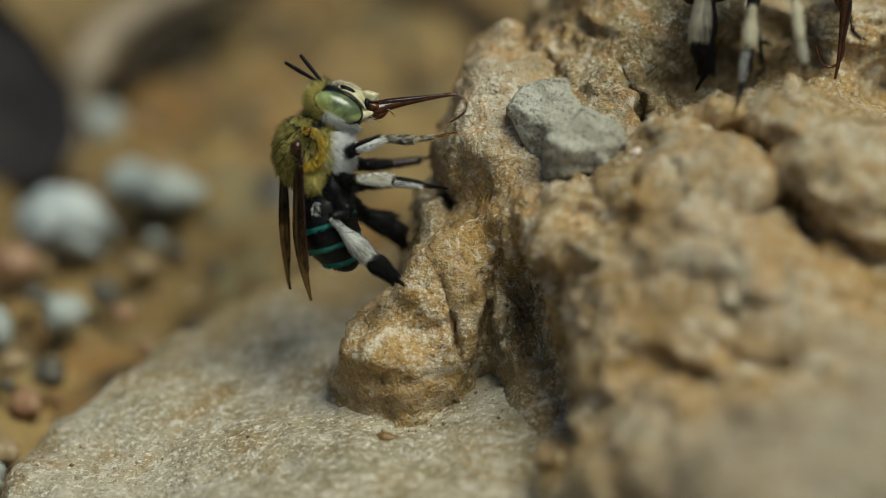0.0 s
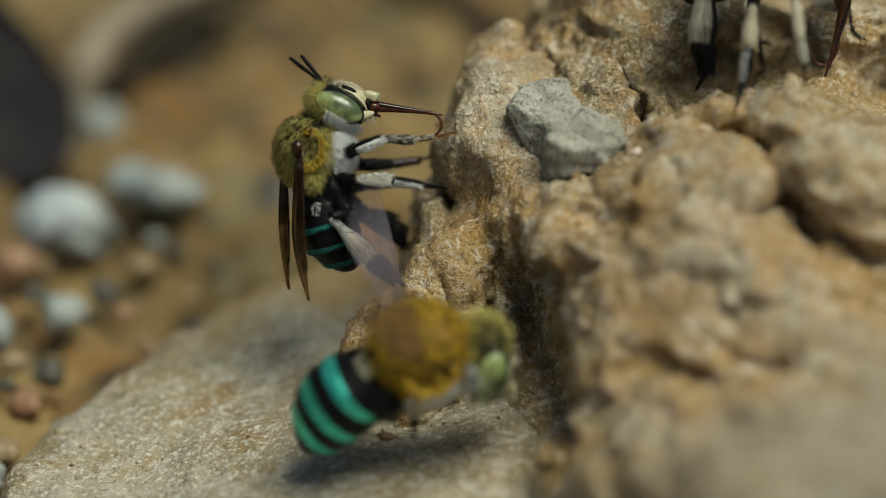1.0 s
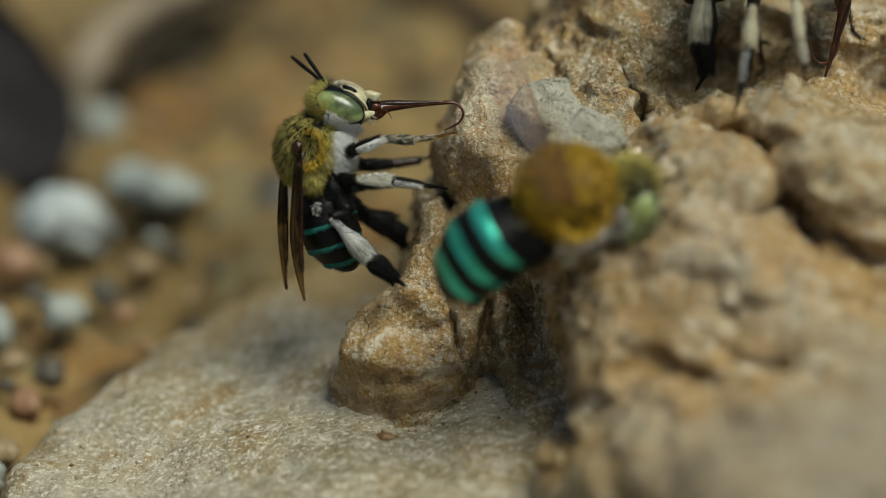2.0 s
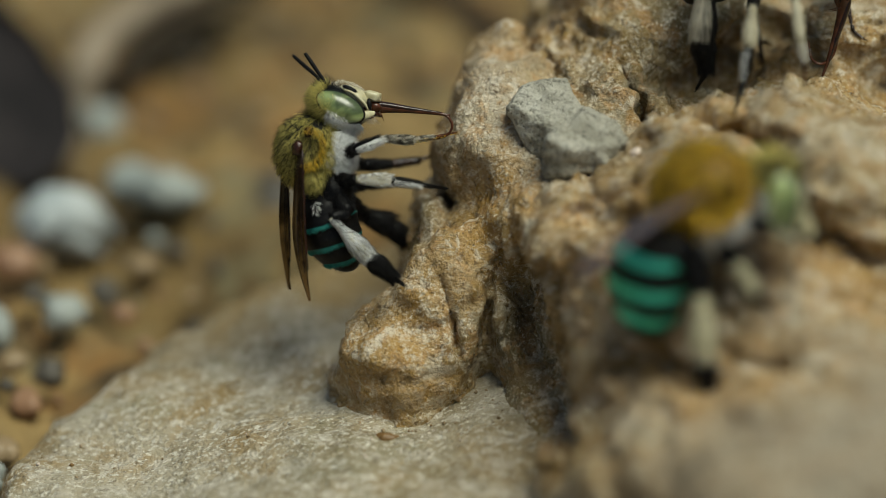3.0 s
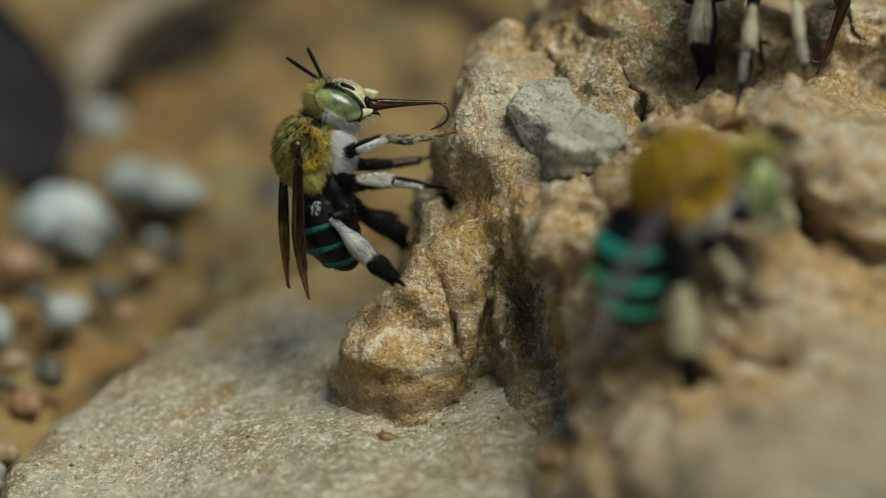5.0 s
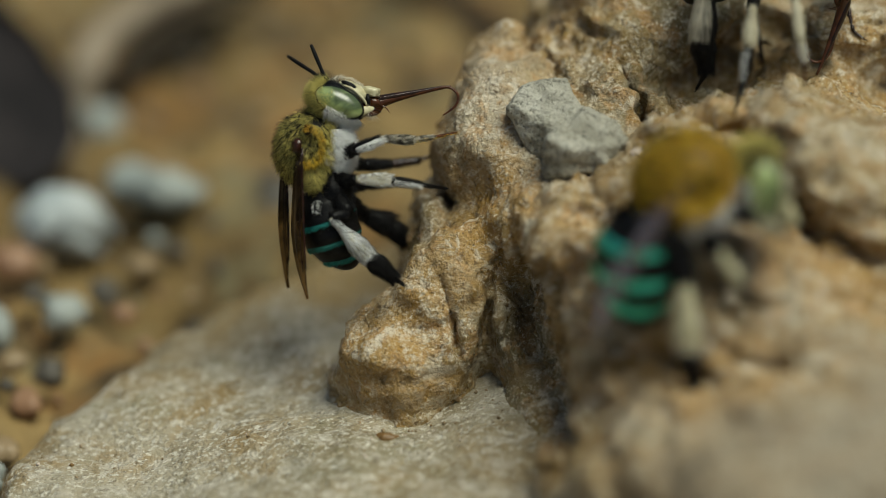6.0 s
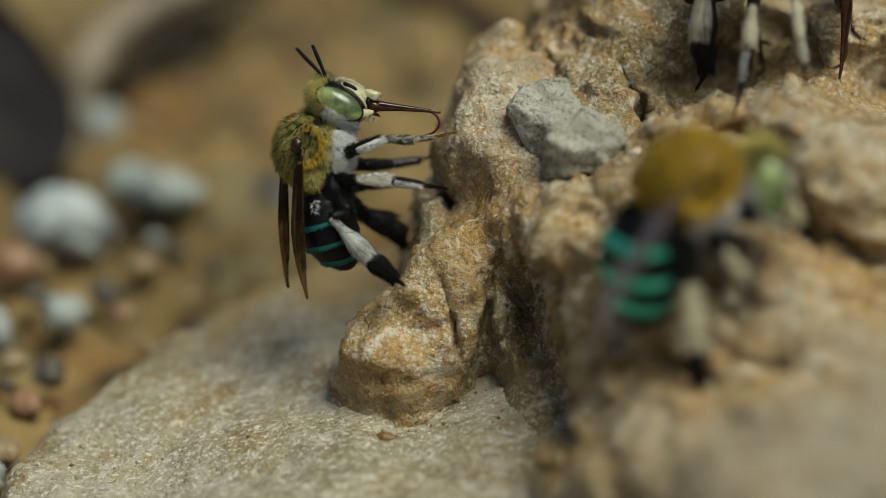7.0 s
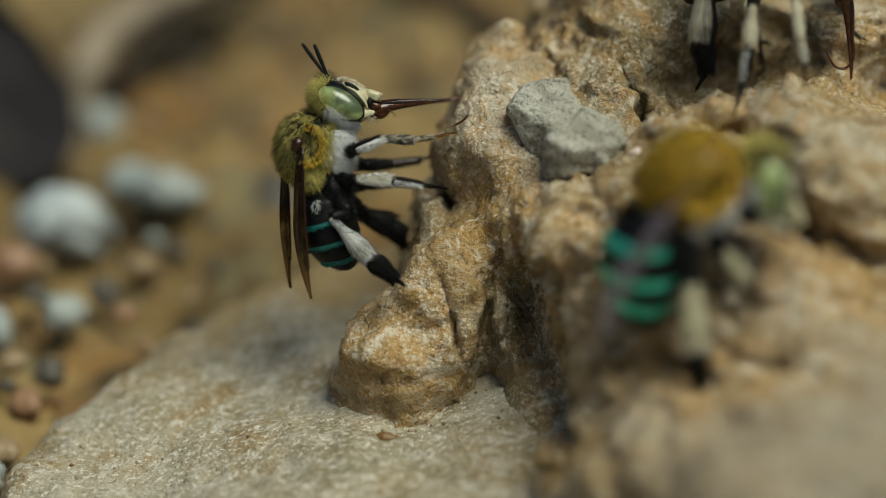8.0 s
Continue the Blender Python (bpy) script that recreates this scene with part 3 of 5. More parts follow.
lump(1395, 400, -0.5, 95, 80, 9.5, 2.5)
# clefts
lump(930, 540, -5, 26, 120, 5.0, 1.2, 10, HOLLOWS)
lump(985, 685, -9, 46, 105, 6.2, 1.4, 22, HOLLOWS)
lump(1225, 645, -18.5, 84, 22, 5.0, 1.4, -24, HOLLOWS)
lump(1365, 640, -19, 56, 14, 4.0, 1.2, -18, HOLLOWS)
lump(1290, 105, 1.6, 105, 62, 5.2, 3.0, 20, HOLLOWS)
lump(1312, 258, -6.5, 52, 9, 2.5, 1.2, -15, HOLLOWS)
lump(1368, 335, -10, 78, 12, 2.2, 1.6, -68, HOLLOWS)
lump(1475, 445, -12.5, 105, 18, 2.2, 2.0, -25, HOLLOWS)
lump(798, 378, 0.6, 19, 40, 1.5, 0.7, -6, HOLLOWS)
lump(790, 588, -1.0, 7, 72, 1.5, 0.4, 14, HOLLOWS)
lump(853, 600, 0.2, 6, 85, 1.6, 0.45, -4, HOLLOWS)
lump(1112, 165, 1.2, 62, 7, 1.2, 0.8, -58, HOLLOWS)
lump(955, 92, 5.0, 34, 8, 3.0, 0.6, -50, HOLLOWS)
# where the rock is worn smooth: place, breadth in millimetres
WORN = ((865, 225, 1.0, 5.5), (700, 630, 0.0, 4.5), (1400, 800, -22.0, 9.0))


def boulder_field(p):
    w = p + np.column_stack([0.9 * grain(p * 0.2 + k) + 0.45 * grain(p * 0.5 + k) for k in (0, 31, 63)])
    f = lump_distance(w, LUMPS[0])
    for one in LUMPS[1:]:
        f = joined(f, lump_distance(w, one), one[2])
    for one in HOLLOWS:
        f = -joined(-f, lump_distance(w, one), one[2])
    wz = p[:, 1] * CT - p[:, 2] * ST
    return np.maximum(f, -wz - 17.0)


def boulder_relief(v):
    big, joint = facets(v * 0.30 + 0.30 * grain(v * 0.7)[:, None])
    small, crack = facets(v * 0.85 + 0.25 * grain(v * 1.9)[:, None] + 40)
    # creases and shallow ledges that run along the shoulder's bedding
    bed = (v + 0.8 * grain(v * 0.35)[:, None]) @ np.array([[0.95, 0.30, 0], [-0.30, 0.95, 0], [0, 0, 1.0]]) * [0.09, 0.30, 0.14]
    line = grain(bed + 7) + 0.45 * grain(bed * 2.3)
    crease = np.exp(-(line / 0.09) ** 2) * np.clip((v[:, 0] - 5.0) / 4.0, 0, 1)
    ledge = 0.32 * np.tanh(line * 7) * np.clip((v[:, 0] - 5.0) / 4.0, 0, 1)
    calm = np.zeros(len(v))
    for x, y, deep, wide in WORN:
        calm = np.maximum(calm, np.exp(-(np.linalg.norm(v - spot(x, y, deep), axis=1) / wide) ** 4))
    return ((ledge - 0.55 * crease) * (1 - 0.8 * calm) + 1.15 * big * (1 - 0.75 * calm) + 0.26 * small - 0.12 * np.exp(-(joint / 0.04) ** 2) * (1 - 0.6 * calm)
            - 0.05 * np.exp(-(crack / 0.06) ** 2) + 0.10 * grains(v * 0.45, 3) + 0.05 * grains(v * 1.3 + 3, 3) + 0.022 * grains(v * 2.4, 3))


def boulder():
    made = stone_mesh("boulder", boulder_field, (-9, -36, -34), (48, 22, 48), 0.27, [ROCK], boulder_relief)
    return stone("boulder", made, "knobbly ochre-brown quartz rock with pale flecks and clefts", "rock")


boulder()


# ---- loose stones ----
def cut_stone(p, centre, planes, k, waver):
    f = None
    for way, far in planes:
        way = np.asarray(way, dtype=float)
        s = (p - centre) @ (way / np.linalg.norm(way)) - far
        s = s + waver * grain(p * 0.7 + far)
        if f is None:
            f = s
        else:
            h = np.maximum(k - np.abs(f - s), 0) / k
            f = np.maximum(f, s) + h * h * k / 4
    return f


def grey_stone():
    one, two = spot(973, 217, -0.4), spot(1037, 263, -2.6)
    upper = [((-0.12, 0.52, -0.85), 1.75), ((-0.6, -0.42, -0.68), 1.75), ((-0.8, 0.6, 0.0), 2.5), ((-0.16, 0.99, 0.0), 2.4), ((0.91, 0.41, 0.0), 1.9),
             ((-0.91, -0.41, 0.0), 1.95), ((0, -1, 0), 3.2), ((0, 0, 1), 3.4)]
    lower = [((0.05, 0.55, -0.84), 1.55), ((0.18, -0.60, -0.78), 1.5), ((0.385, 0.923, 0.0), 2.15), ((0.94, 0.35, 0.0), 2.3), ((0.89, -0.455, 0.0), 1.95),
             ((0.16, -0.99, 0.0), 1.45), ((-0.855, -0.52, 0.0), 3.1), ((-0.55, -0.5, -0.67), 2.2), ((-0.6, 0.8, 0), 1.9),
             ((-1, 0, 0), 2.5), ((0, 0, 1), 3.6)]
    field = lambda p: joined(cut_stone(p, one, upper, 0.22, 0.10), cut_stone(p, two, lower, 0.22, 0.10), 0.35)
    relief = lambda v: 0.07 * grains(v * 1.1, 4) + 0.16 * facets(v * 0.8)[0] + 0.10 * facets(v * 2.2)[0]
    made = stone_mesh("loose_stone", field, np.minimum(one, two) - 4.4, np.maximum(one, two) + 4.4, 0.12, [SILT], relief)
    return stone("loose_stone", made, "angular grey stone chip resting on the ochre rock", "stone")


grey_stone()


def small_stone(name, x, y, deep, size, mat, label, seed, squash=(1, 0.75, 1), cell=0.25, facet=1.4):
    """A pebble of size millimetres, sunk a little into what it lies on."""
    c = spot(x, y, deep)
    r = np.array(squash) * size / 2
    up = np.array([0, CT, -ST])

    def field(p):
        q = p - c
        h = q @ up
        flat = q - np.outer(h, up)
        d = np.sqrt(((flat / [r[0], r[2], r[2]]) ** 2).sum(axis=1) + (h / r[1]) ** 2)
        return (d - 1) * r.min() + 0.10 * size * grain(p / size * 1.6 + seed)

    relief = lambda v: facet * size * 0.20 * facets(v / size * 1.5 + seed)[0] + 0.012 * size * grains(v / size * 6, 2)
    made = stone_mesh(name, field, c - r.max() * 1.5, c + r.max() * 1.5, cell, [mat], relief)
    return stone(name, made, label, "stone")


PALE = pebble_material("pale_blue_pebble", (0.29, 0.34, 0.36), (0.56, 0.59, 0.58))
BLUEGREY = pebble_material("blue_grey_pebble", (0.24, 0.27, 0.26), (0.40, 0.43, 0.40))
SANDY = pebble_material("sandy_pebble", (0.19, 0.125, 0.055), (0.36, 0.27, 0.16))
DARKPEB = pebble_material("dark_pebble", (0.045, 0.04, 0.032), (0.13, 0.115, 0.09))
PINK = pebble_material("pinkish_pebble", (0.22, 0.11, 0.055), (0.36, 0.22, 0.13))
CHIP = pebble_material("brown_chip", (0.13, 0.07, 0.022), (0.26, 0.15, 0.05))
QUARTZ = pebble_material("white_grain", (0.55, 0.42, 0.34), (0.75, 0.68, 0.60))


def lying(x, y, lift=0.0):
    """How deep the earth lies on the line of sight through (x, y)."""
    low = -HEIGHT + lift
    v = (441 - y) * UNIT
    return (v * CT - low) / (ST - v * CT / REACH)


def pebbles():
    small_stone("pebble", 114, 388, lying(114, 388, 1.8), 6.5, PALE, "pale blue-white pebble on brown earth", 5, (1, 0.5, 0.6), 0.25, 2.4)
    small_stone("pebble", 285, 334, lying(285, 334, 2.2), 5.9, BLUEGREY, "blue-grey pebble on brown earth", 12, (1, 0.55, 0.82), 0.25, 2.0)
    small_stone("pebble", 178, 225, lying(178, 225, 1.6), 4.0, BLUEGREY, "small grey pebble on brown earth", 14, (0.8, 0.7, 0.9))
    small_stone("pebble", 112, 555, lying(112, 555, 1.0), 3.0, BLUEGREY, "small blue-grey pebble on brown earth", 21, (1, 0.7, 0.9))
    small_stone("pebble", -22, 585, lying(-22, 585, 1.4), 4.2, BLUEGREY, "blue-grey pebble on brown earth", 27, (0.9, 0.8, 1.1))
    small_stone("pebble", 20, 470, lying(20, 470, 1.0), 2.9, PINK, "rusty pink pebble on brown earth", 33)
    small_stone("pebble", 60, 520, lying(60, 520, 0.8), 1.9, DARKPEB, "dark grit pebble on brown earth", 41)
    small_stone("pebble", 190, 520, lying(190, 520, 0.8), 2.2, DARKPEB, "dark olive pebble on brown earth", 43)
    small_stone("pebble", 250, 470, lying(250, 470, 0.8), 1.9, SANDY, "sandy brown pebble on brown earth", 45)
    small_stone("pebble", 45, 715, lying(45, 715, 0.6), 2.1, PINK, "orange-brown pebble on brown earth", 51)
    small_stone("pebble", 85, 660, lying(85, 660, 0.6), 1.9, DARKPEB, "dark grit pebble on brown earth", 53)
    small_stone("pebble", 8, 800, lying(8, 800, 0.6), 1.9, SANDY, "sandy brown pebble on brown earth", 57)
    small_stone("pebble", 20, 640, lying(20, 640, 0.6), 1.9, SANDY, "sandy brown pebble on brown earth", 58)
    small_stone("pebble", 480, 350, lying(480, 350, 0.6), 4.4, DARKPEB, "dark pebble half sunk in brown earth", 61, (1, 0.4, 1))
    small_stone("chip", 690, 774, -2.1, 1.5, CHIP, "tiny flat brown chip lying on the slab", 71, (1, 0.32, 0.55), 0.09)
    small_stone("grain", 1127, 272, -4.5, 0.95, QUARTZ, "tiny pinkish-white grain on the ochre rock", 77, (1, 0.8, 0.8), 0.06)


pebbles()


def grit():
    """Small gravel strewn over the earth beside the slab."""
    rng = np.random.RandomState(5)
    soup = Soup()
    for k in range(1500):
        x, y = rng.uniform(-0.075, 0.03), rng.uniform(-0.02, 0.12)
        size = rng.uniform(0.2, 1.0) ** 2 * 1.0
        q = rng.normal(0, 1, 3)
        v, f = blob((x * 1000, y * 1000, size * 0.2), size * rng.uniform(0.6, 1.2, 3), turned(q, (0.1, 0.2, 1)), 7, 5, 0.8)
        soup.add(v, f, int(rng.choice(4, p=[0.32, 0.40, 0.2, 0.08])))
    ob = new("gravel", soup.mesh("gravel", [SANDY, DARKPEB, PINK, BLUEGREY]))
    return tagged(ob, "fine mixed gravel strewn over brown earth", "gravel", kind="stuff")


grit()


def slab_top(u, wy):
    """Height of the slab's face, in the shot's millimetres, at each place of the plan."""
    low, high = np.full(len(u), -16.0), np.full(len(u), 0.0)
    for k in range(24):
        wz = (low + high) / 2
        inside = slab_field(np.column_stack([u, wy * ST + wz * CT, wy * CT - wz * ST])) < 0
        low, high = np.where(inside, wz, low), np.where(inside, high, wz)
    return low


def crumbs():
    """Loose rock crumbs and sand strewn over the slab, thickest round the knob's foot."""
    rng = np.random.RandomState(15)
    n = 170
    u = np.where(rng.uniform(size=n) < 0.55, rng.normal(0.5, 3.2, n), rng.uniform(-24, 8, n))
    wy = np.where(u > -5, rng.normal(-6.6, 1.6, n) + 0.12 * u, rng.uniform(-12, 4, n))
    wz = slab_top(u, wy)
    soup = Soup()
    for x, y, z in zip(u, wy, wz):
        size = rng.uniform(0.3, 1.0) ** 2 * 0.15
        v, f = blob((x, y, z + HEIGHT + size * 0.3), size * rng.uniform(0.6, 1.2, 3), turned(rng.normal(0, 1, 3), (0.1, 0.2, 1)), 5, 3, 0.7)
        soup.add(v, f, int(rng.choice(3, p=[0.6, 0.12, 0.28])))
    ob = new("rock_crumbs", soup.mesh("rock_crumbs", [SANDY, CHIP, QUARTZ]))
    return tagged(ob, "loose sandy rock crumbs strewn over the slab", "grit", kind="stuff")


crumbs()


# ---- leaf litter ----
def dry_leaf():
    """A dark, curled dead leaf standing on its edge."""
    root, tip = to_world(spot(72, 335, lying(72, 335))), to_world(spot(30, -30, 50))
    soup = Soup()
    n, m = 24, 14
    a, z = np.array(root) * 1000, np.array(tip) * 1000
    along = z - a
    across = np.array([-16.0, 6.0, 3.0])
    top = []
    for i in range(n + 1):
        s = i / n
        w = math.sin(math.pi * min(1, 0.12 + 0.86 * s)) ** 0.6
        for j in range(m + 1):
            c = j / m * 2 - 1
            curl = 3.2 * c * c * (0.6 + 0.4 * s)
            top.append(a + along * s + across * (0.62 * w * c + 0.42) + np.array([0.2, -1.0, 0.35]) * curl
                       + 0.5 * noise.noise(Vector((s * 5, c * 2, 1.0))))
    top = np.array(top)
    faces = [(i * (m + 1) + j, (i + 1) * (m + 1) + j, (i + 1) * (m + 1) + j + 1, i * (m + 1) + j + 1) for i in range(n) for j in range(m)]
    soup.add(top, faces)
    soup.add(top + np.array([0, 0.35, 0.1]), [f[::-1] for f in faces])
    ob = new("dead_leaf")
    part("blade", soup, leaf_material("dark_dead_leaf", (0.008, 0.007, 0.008), (0.028, 0.023, 0.023)), ob)
    rib = [top[i * (m + 1) + m // 2] + np.array([0, -0.3, 0.1]) for i in range(0, n + 1, 4)]
    part("midrib", Soup().add(*tube(rib, np.linspace(0.6, 0.15, len(rib)), 8, 3)), leaf_material("dark_midrib", (0.02, 0.016, 0.014), (0.05, 0.04, 0.034)), ob)
    return tagged(ob, "dark curled dead leaf standing on brown earth", "leaf")


def bent_stem():
    """A pale dry stem that arches over the earth."""
    pts = [np.array(to_world(spot(x, y, d))) * 1000 for x, y, d in
           ((128, 300, lying(128, 300)), (142, 205, 42), (150, 130, 43), (185, 62, 46), (250, 15, 49), (400, -55, 55))]
    ob = new("dry_stem")
    straw = leaf_material("pale_dry_stem", (0.19, 0.15, 0.105), (0.36, 0.30, 0.225))
    part("stalk", Soup().add(*tube(pts, [0.35, 0.8, 1.25, 1.5, 1.5, 1.2], 14, 6, 0.7, (0, 0.5, 0.9))), straw, ob)
    # a dark tube beside the stalk stands in for the shadow beneath it
    side = [q + np.array([2.3, 1.2, -1.9]) for q in pts[2:]]
    part("bark", Soup().add(*tube(side, [0.6, 1.5, 1.7, 1.4], 14, 6, 0.7, (0, 0.5, 0.9))), leaf_material("dark_stem_shadow", (0.020, 0.014, 0.008), (0.055, 0.040, 0.022)), ob, "dark band for the shadow under the stem")
    part("node", Soup().add(*tube([pts[2] * 0.8 + pts[1] * 0.2, pts[2], pts[2] * 0.8 + pts[3] * 0.2], [1.25, 1.55, 1.5], 14, 4, 0.75, (0, 0.5, 0.9))), straw, ob)
    return tagged(ob, "pale beige dry stem arching over the earth", "stem")


def shade_rod():
    # added dark rod that gives this patch of earth its brown shading
    pts = [np.array(to_world(spot(x, y, lying(x, y, 1.0)))) * 1000 for x, y in ((700, -60), (790, 0), (850, 40), (900, 70))]
    soup = Soup().add(*tube(pts, [1.3, 1.5, 1.4, 0.8], 12, 6))
    ob = new("fallen_twig", soup.mesh("fallen_twig", [leaf_material("dark_brown_rod", (0.03, 0.02, 0.012), (0.08, 0.055, 0.03))]))
    return tagged(ob, "dark brown rod for a shaded patch of the earth", "twig")


dry_leaf(), bent_stem(), shade_rod()


# ---- bees ----
def b(x, y, deep):
    """A bee's own millimetres (ahead, to its left, dorsal), by where it shows on a bee seen square from its right, head up."""
    return np.array([(265 - y) * UNIT, deep, (552 - x) * UNIT])


NECK, WAIST = b(568, 208, 0), b(566, 340, 0)


def limb_fur(name, parent, a, z, radius, n, length, mat, rng, side=None, label="", lean=2.6):
    """Hairs along a leg joint, all round or on one side of it."""
    a, z = np.asarray(a, dtype=float), np.asarray(z, dtype=float)
    t = (z - a) / np.linalg.norm(z - a)
    q = rng.normal(0, 1, (n * 5, 3))
    q -= np.outer(q @ t, t)
    q /= np.linalg.norm(q, axis=1)[:, None]
    if side is not None:
        q = q[q @ np.asarray(side, dtype=float) > -0.1]
    q = q[:n]
    s = rng.uniform(0, 1, len(q)) ** 0.9
    thick = np.interp(s, (0, 0.25, 0.65, 1), (radius[0] * 0.88, radius[0], radius[1], radius[1] * 0.88))
    roots = a + np.outer(s, z - a) + q * (thick + 0.04 * np.sin(np.pi * s))[:, None]
    return fur(name, parent, mat, roots, q, t, length, 0.011, rng, lean, label, lock=0.2)


def leg(name, bee, joints, radii, mats, furs, rng, label=""):
    """joints: hip, knee, ankle, ... ; a joint of the leg between each pair; furs: (joint, count, length, hair, side)."""
    soup = Soup()
    for i in range(len(joints) - 1):
        a, z = np.asarray(joints[i]), np.asarray(joints[i + 1])
        r0, r1 = radii[i]
        soup.add(*tube([a, a * 0.75 + z * 0.25, a * 0.35 + z * 0.65, z], [r0 * 0.88, r0, r1, r1 * 0.88], 12, 3), i)
    foot, before = np.asarray(joints[-1]), np.asarray(joints[-2])
    t = (foot - before) / np.linalg.norm(foot - before)
    # two hooked claws and the tarsal beads before them
    for w in (-1, 1):
        out = np.cross(t, (0, 1, 0)) * 0.5 + np.array([0, w * 0.5, 0])
        soup.add(*tube([foot, foot + 0.12 * t + 0.10 * out, foot + 0.22 * t + 0.02 * out, foot + 0.22 * t - 0.09 * np.cross(t, (0, 1, 0))],
                       [0.035, 0.028, 0.018, 0.005], 6, 3), len(joints) - 2)
    ob = part(name, soup, mats, bee, label, pivot=joints[0])
    for i, n, length, hair, side in furs + [(0, 520, 0.34, SOOT, None), (1, 160, 0.28, SOOT, None)]:
        limb_fur("leg_hair", ob, joints[i], joints[i + 1], radii[i], int(n * 1.7), length, hair, rng, side)
    return ob


def wing(bee, root, tip, chord, mat, label="", vein=None):
    """A thin corrugated membrane with raised veins."""
    root, tip, chord = (np.asarray(c, dtype=float) for c in (root, tip, chord))
    along = tip - root
    up = np.cross(along, chord)
    up /= np.linalg.norm(up)
    n, m = 30, 10
    shape = lambda s: (0.40 + 0.60 * math.sin(math.pi * min(0.5, s * 0.72)) ** 1.1) * max(0.0, 1 - max(0, (s - 0.50) / 0.50) ** 1.8) ** 0.8 + 0.01
    at = lambda s, c: root + along * s + chord * shape(s) * c + up * (0.10 * math.sin(c * 9) * s + 0.25 * math.sin(math.pi * s) * (c - 0.4))
    soup = Soup()
    top = np.array([at(i / n, j / m) for i in range(n + 1) for j in range(m + 1)])
    faces = [(i * (m + 1) + j, (i + 1) * (m + 1) + j, (i + 1) * (m + 1) + j + 1, i * (m + 1) + j + 1) for i in range(n) for j in range(m)]
    soup.add(top, faces)
    ob = part("wing", soup, mat, bee, label, pivot=root)
    veins = Soup()
    for c0, c1, s0, s1, r in ((0.0, 0.0, 0.0, 0.8, 0.055), (0.1, 0.05, 0.0, 0.62, 0.035), (0.25, 0.35, 0.05, 0.82, 0.028),
                              (0.45, 0.62, 0.08, 0.74, 0.025), (0.7, 0.92, 0.1, 0.55, 0.022), (0.05, 0.35, 0.62, 0.8, 0.022),
                              (0.02, 0.5, 0.45, 0.5, 0.02), (0.3, 0.8, 0.58, 0.62, 0.02), (0.0, 0.3, 0.75, 0.9, 0.02)):
        pts = [at(s0 + (s1 - s0) * k / 5, c0 + (c1 - c0) * k / 5) for k in range(6)]
        veins.add(*tube(pts, [r] * 6, 6, 2))
    tagged(part("vein_net", veins, vein or BROWN, ob), kind="stuff")
    return ob


def abdomen_of(bee, rng, band, dense):
    start, end = b(566, 335, 0), b(622, 480, 0)
    t = (end - start) / np.linalg.norm(end - start)
    long = np.linalg.norm(end - start)
    dorsal = np.cross(t, (0, 1, 0))
    dorsal = dorsal if dorsal[2] > 0 else -dorsal
    bow = -0.35

    def at(s, w, grow=0.0):
        r = 1.95 * max(0.0, math.sin(math.pi * min(1.0, 0.18 + 0.82 * s))) ** 0.52 + grow
        r = max(r * (1 + 0.018 * math.cos(2 * math.pi * s * 5)), 0.02)
        c = start + t * long * s + dorsal * (bow * math.sin(math.pi * s) * -1)
        return c + r * (0.93 * math.cos(w) * dorsal + 1.04 * math.sin(w) * np.array([0, 1, 0]))

    def shell(s0, s1, grow, ns, wide=None, nw=44):
        verts = []
        for i in range(ns + 1) if wide else np.sin(np.linspace(0, math.pi / 2, ns + 1)) * ns:
            for j in range(nw):
                w = 2 * math.pi * j / nw
                mid, half = (s0 + s1) / 2, (s1 - s0) / 2
                if wide is not None:
                    half *= 0.45 + 0.55 * (0.5 + 0.5 * math.cos(w))
                bow_s = 0.05 * math.sin(w) ** 2 if wide is not None else 0.0
                verts.append(at(mid + half * (2 * i / ns - 1) + bow_s, w, grow))
        faces = [(i * nw + j, i * nw + (j + 1) % nw, (i + 1) * nw + (j + 1) % nw, (i + 1) * nw + j) for i in range(ns) for j in range(nw)]
        return np.array(verts), faces

    ob = part("abdomen", Soup().add(*shell(0.0, 1.0, 0, 40)), BLACK, bee, "black abdomen with teal bands", pivot=WAIST)
    for s in (0.35, 0.60, 0.81) if dense else (0.13, 0.40, 0.66):
        stripe = part("blue_band", Soup().add(*shell(s, s + band, 0.03, 5, True)), TEAL if dense else MINT, ob, "metallic teal hair band")
        n = 1100 if dense else 150
        ss, ww = rng.uniform(s, s + band, n), rng.uniform(-2.4, 2.4, n)
        half = (0.45 + 0.55 * (0.5 + 0.5 * np.cos(ww)))
        ss = s + band / 2 + (ss - s - band / 2) * half + 0.05 * np.sin(ww) ** 2
        roots = np.array([at(p, q, 0.02) for p, q in zip(ss, ww)])
        out = np.array([0.93 * math.cos(q) * dorsal + 1.04 * math.sin(q) * np.array([0, 1, 0]) for q in ww])
        fur("band_hair", stripe, TEAL_HAIR if dense else MINT_HAIR, roots, out, t * 1.0, 0.17, 0.012, rng, 2.2)
    if dense:
        n = 1500
        ss, ww = rng.uniform(0.02, 0.97, n), rng.uniform(0, 6.28, n)
        roots = np.array([at(p, q, 0.0) for p, q in zip(ss, ww)])
        out = np.array([0.93 * math.cos(q) * dorsal + 1.04 * math.sin(q) * np.array([0, 1, 0]) for q in ww])
        fur("abdomen_hair", ob, SOOT, roots, out, t, 0.22, 0.009, rng, 1.6)
    return ob


E1 = (b(90, 45, 0) - b(0, 0, 0)) / np.linalg.norm(b(90, 45, 0) - b(0, 0, 0))
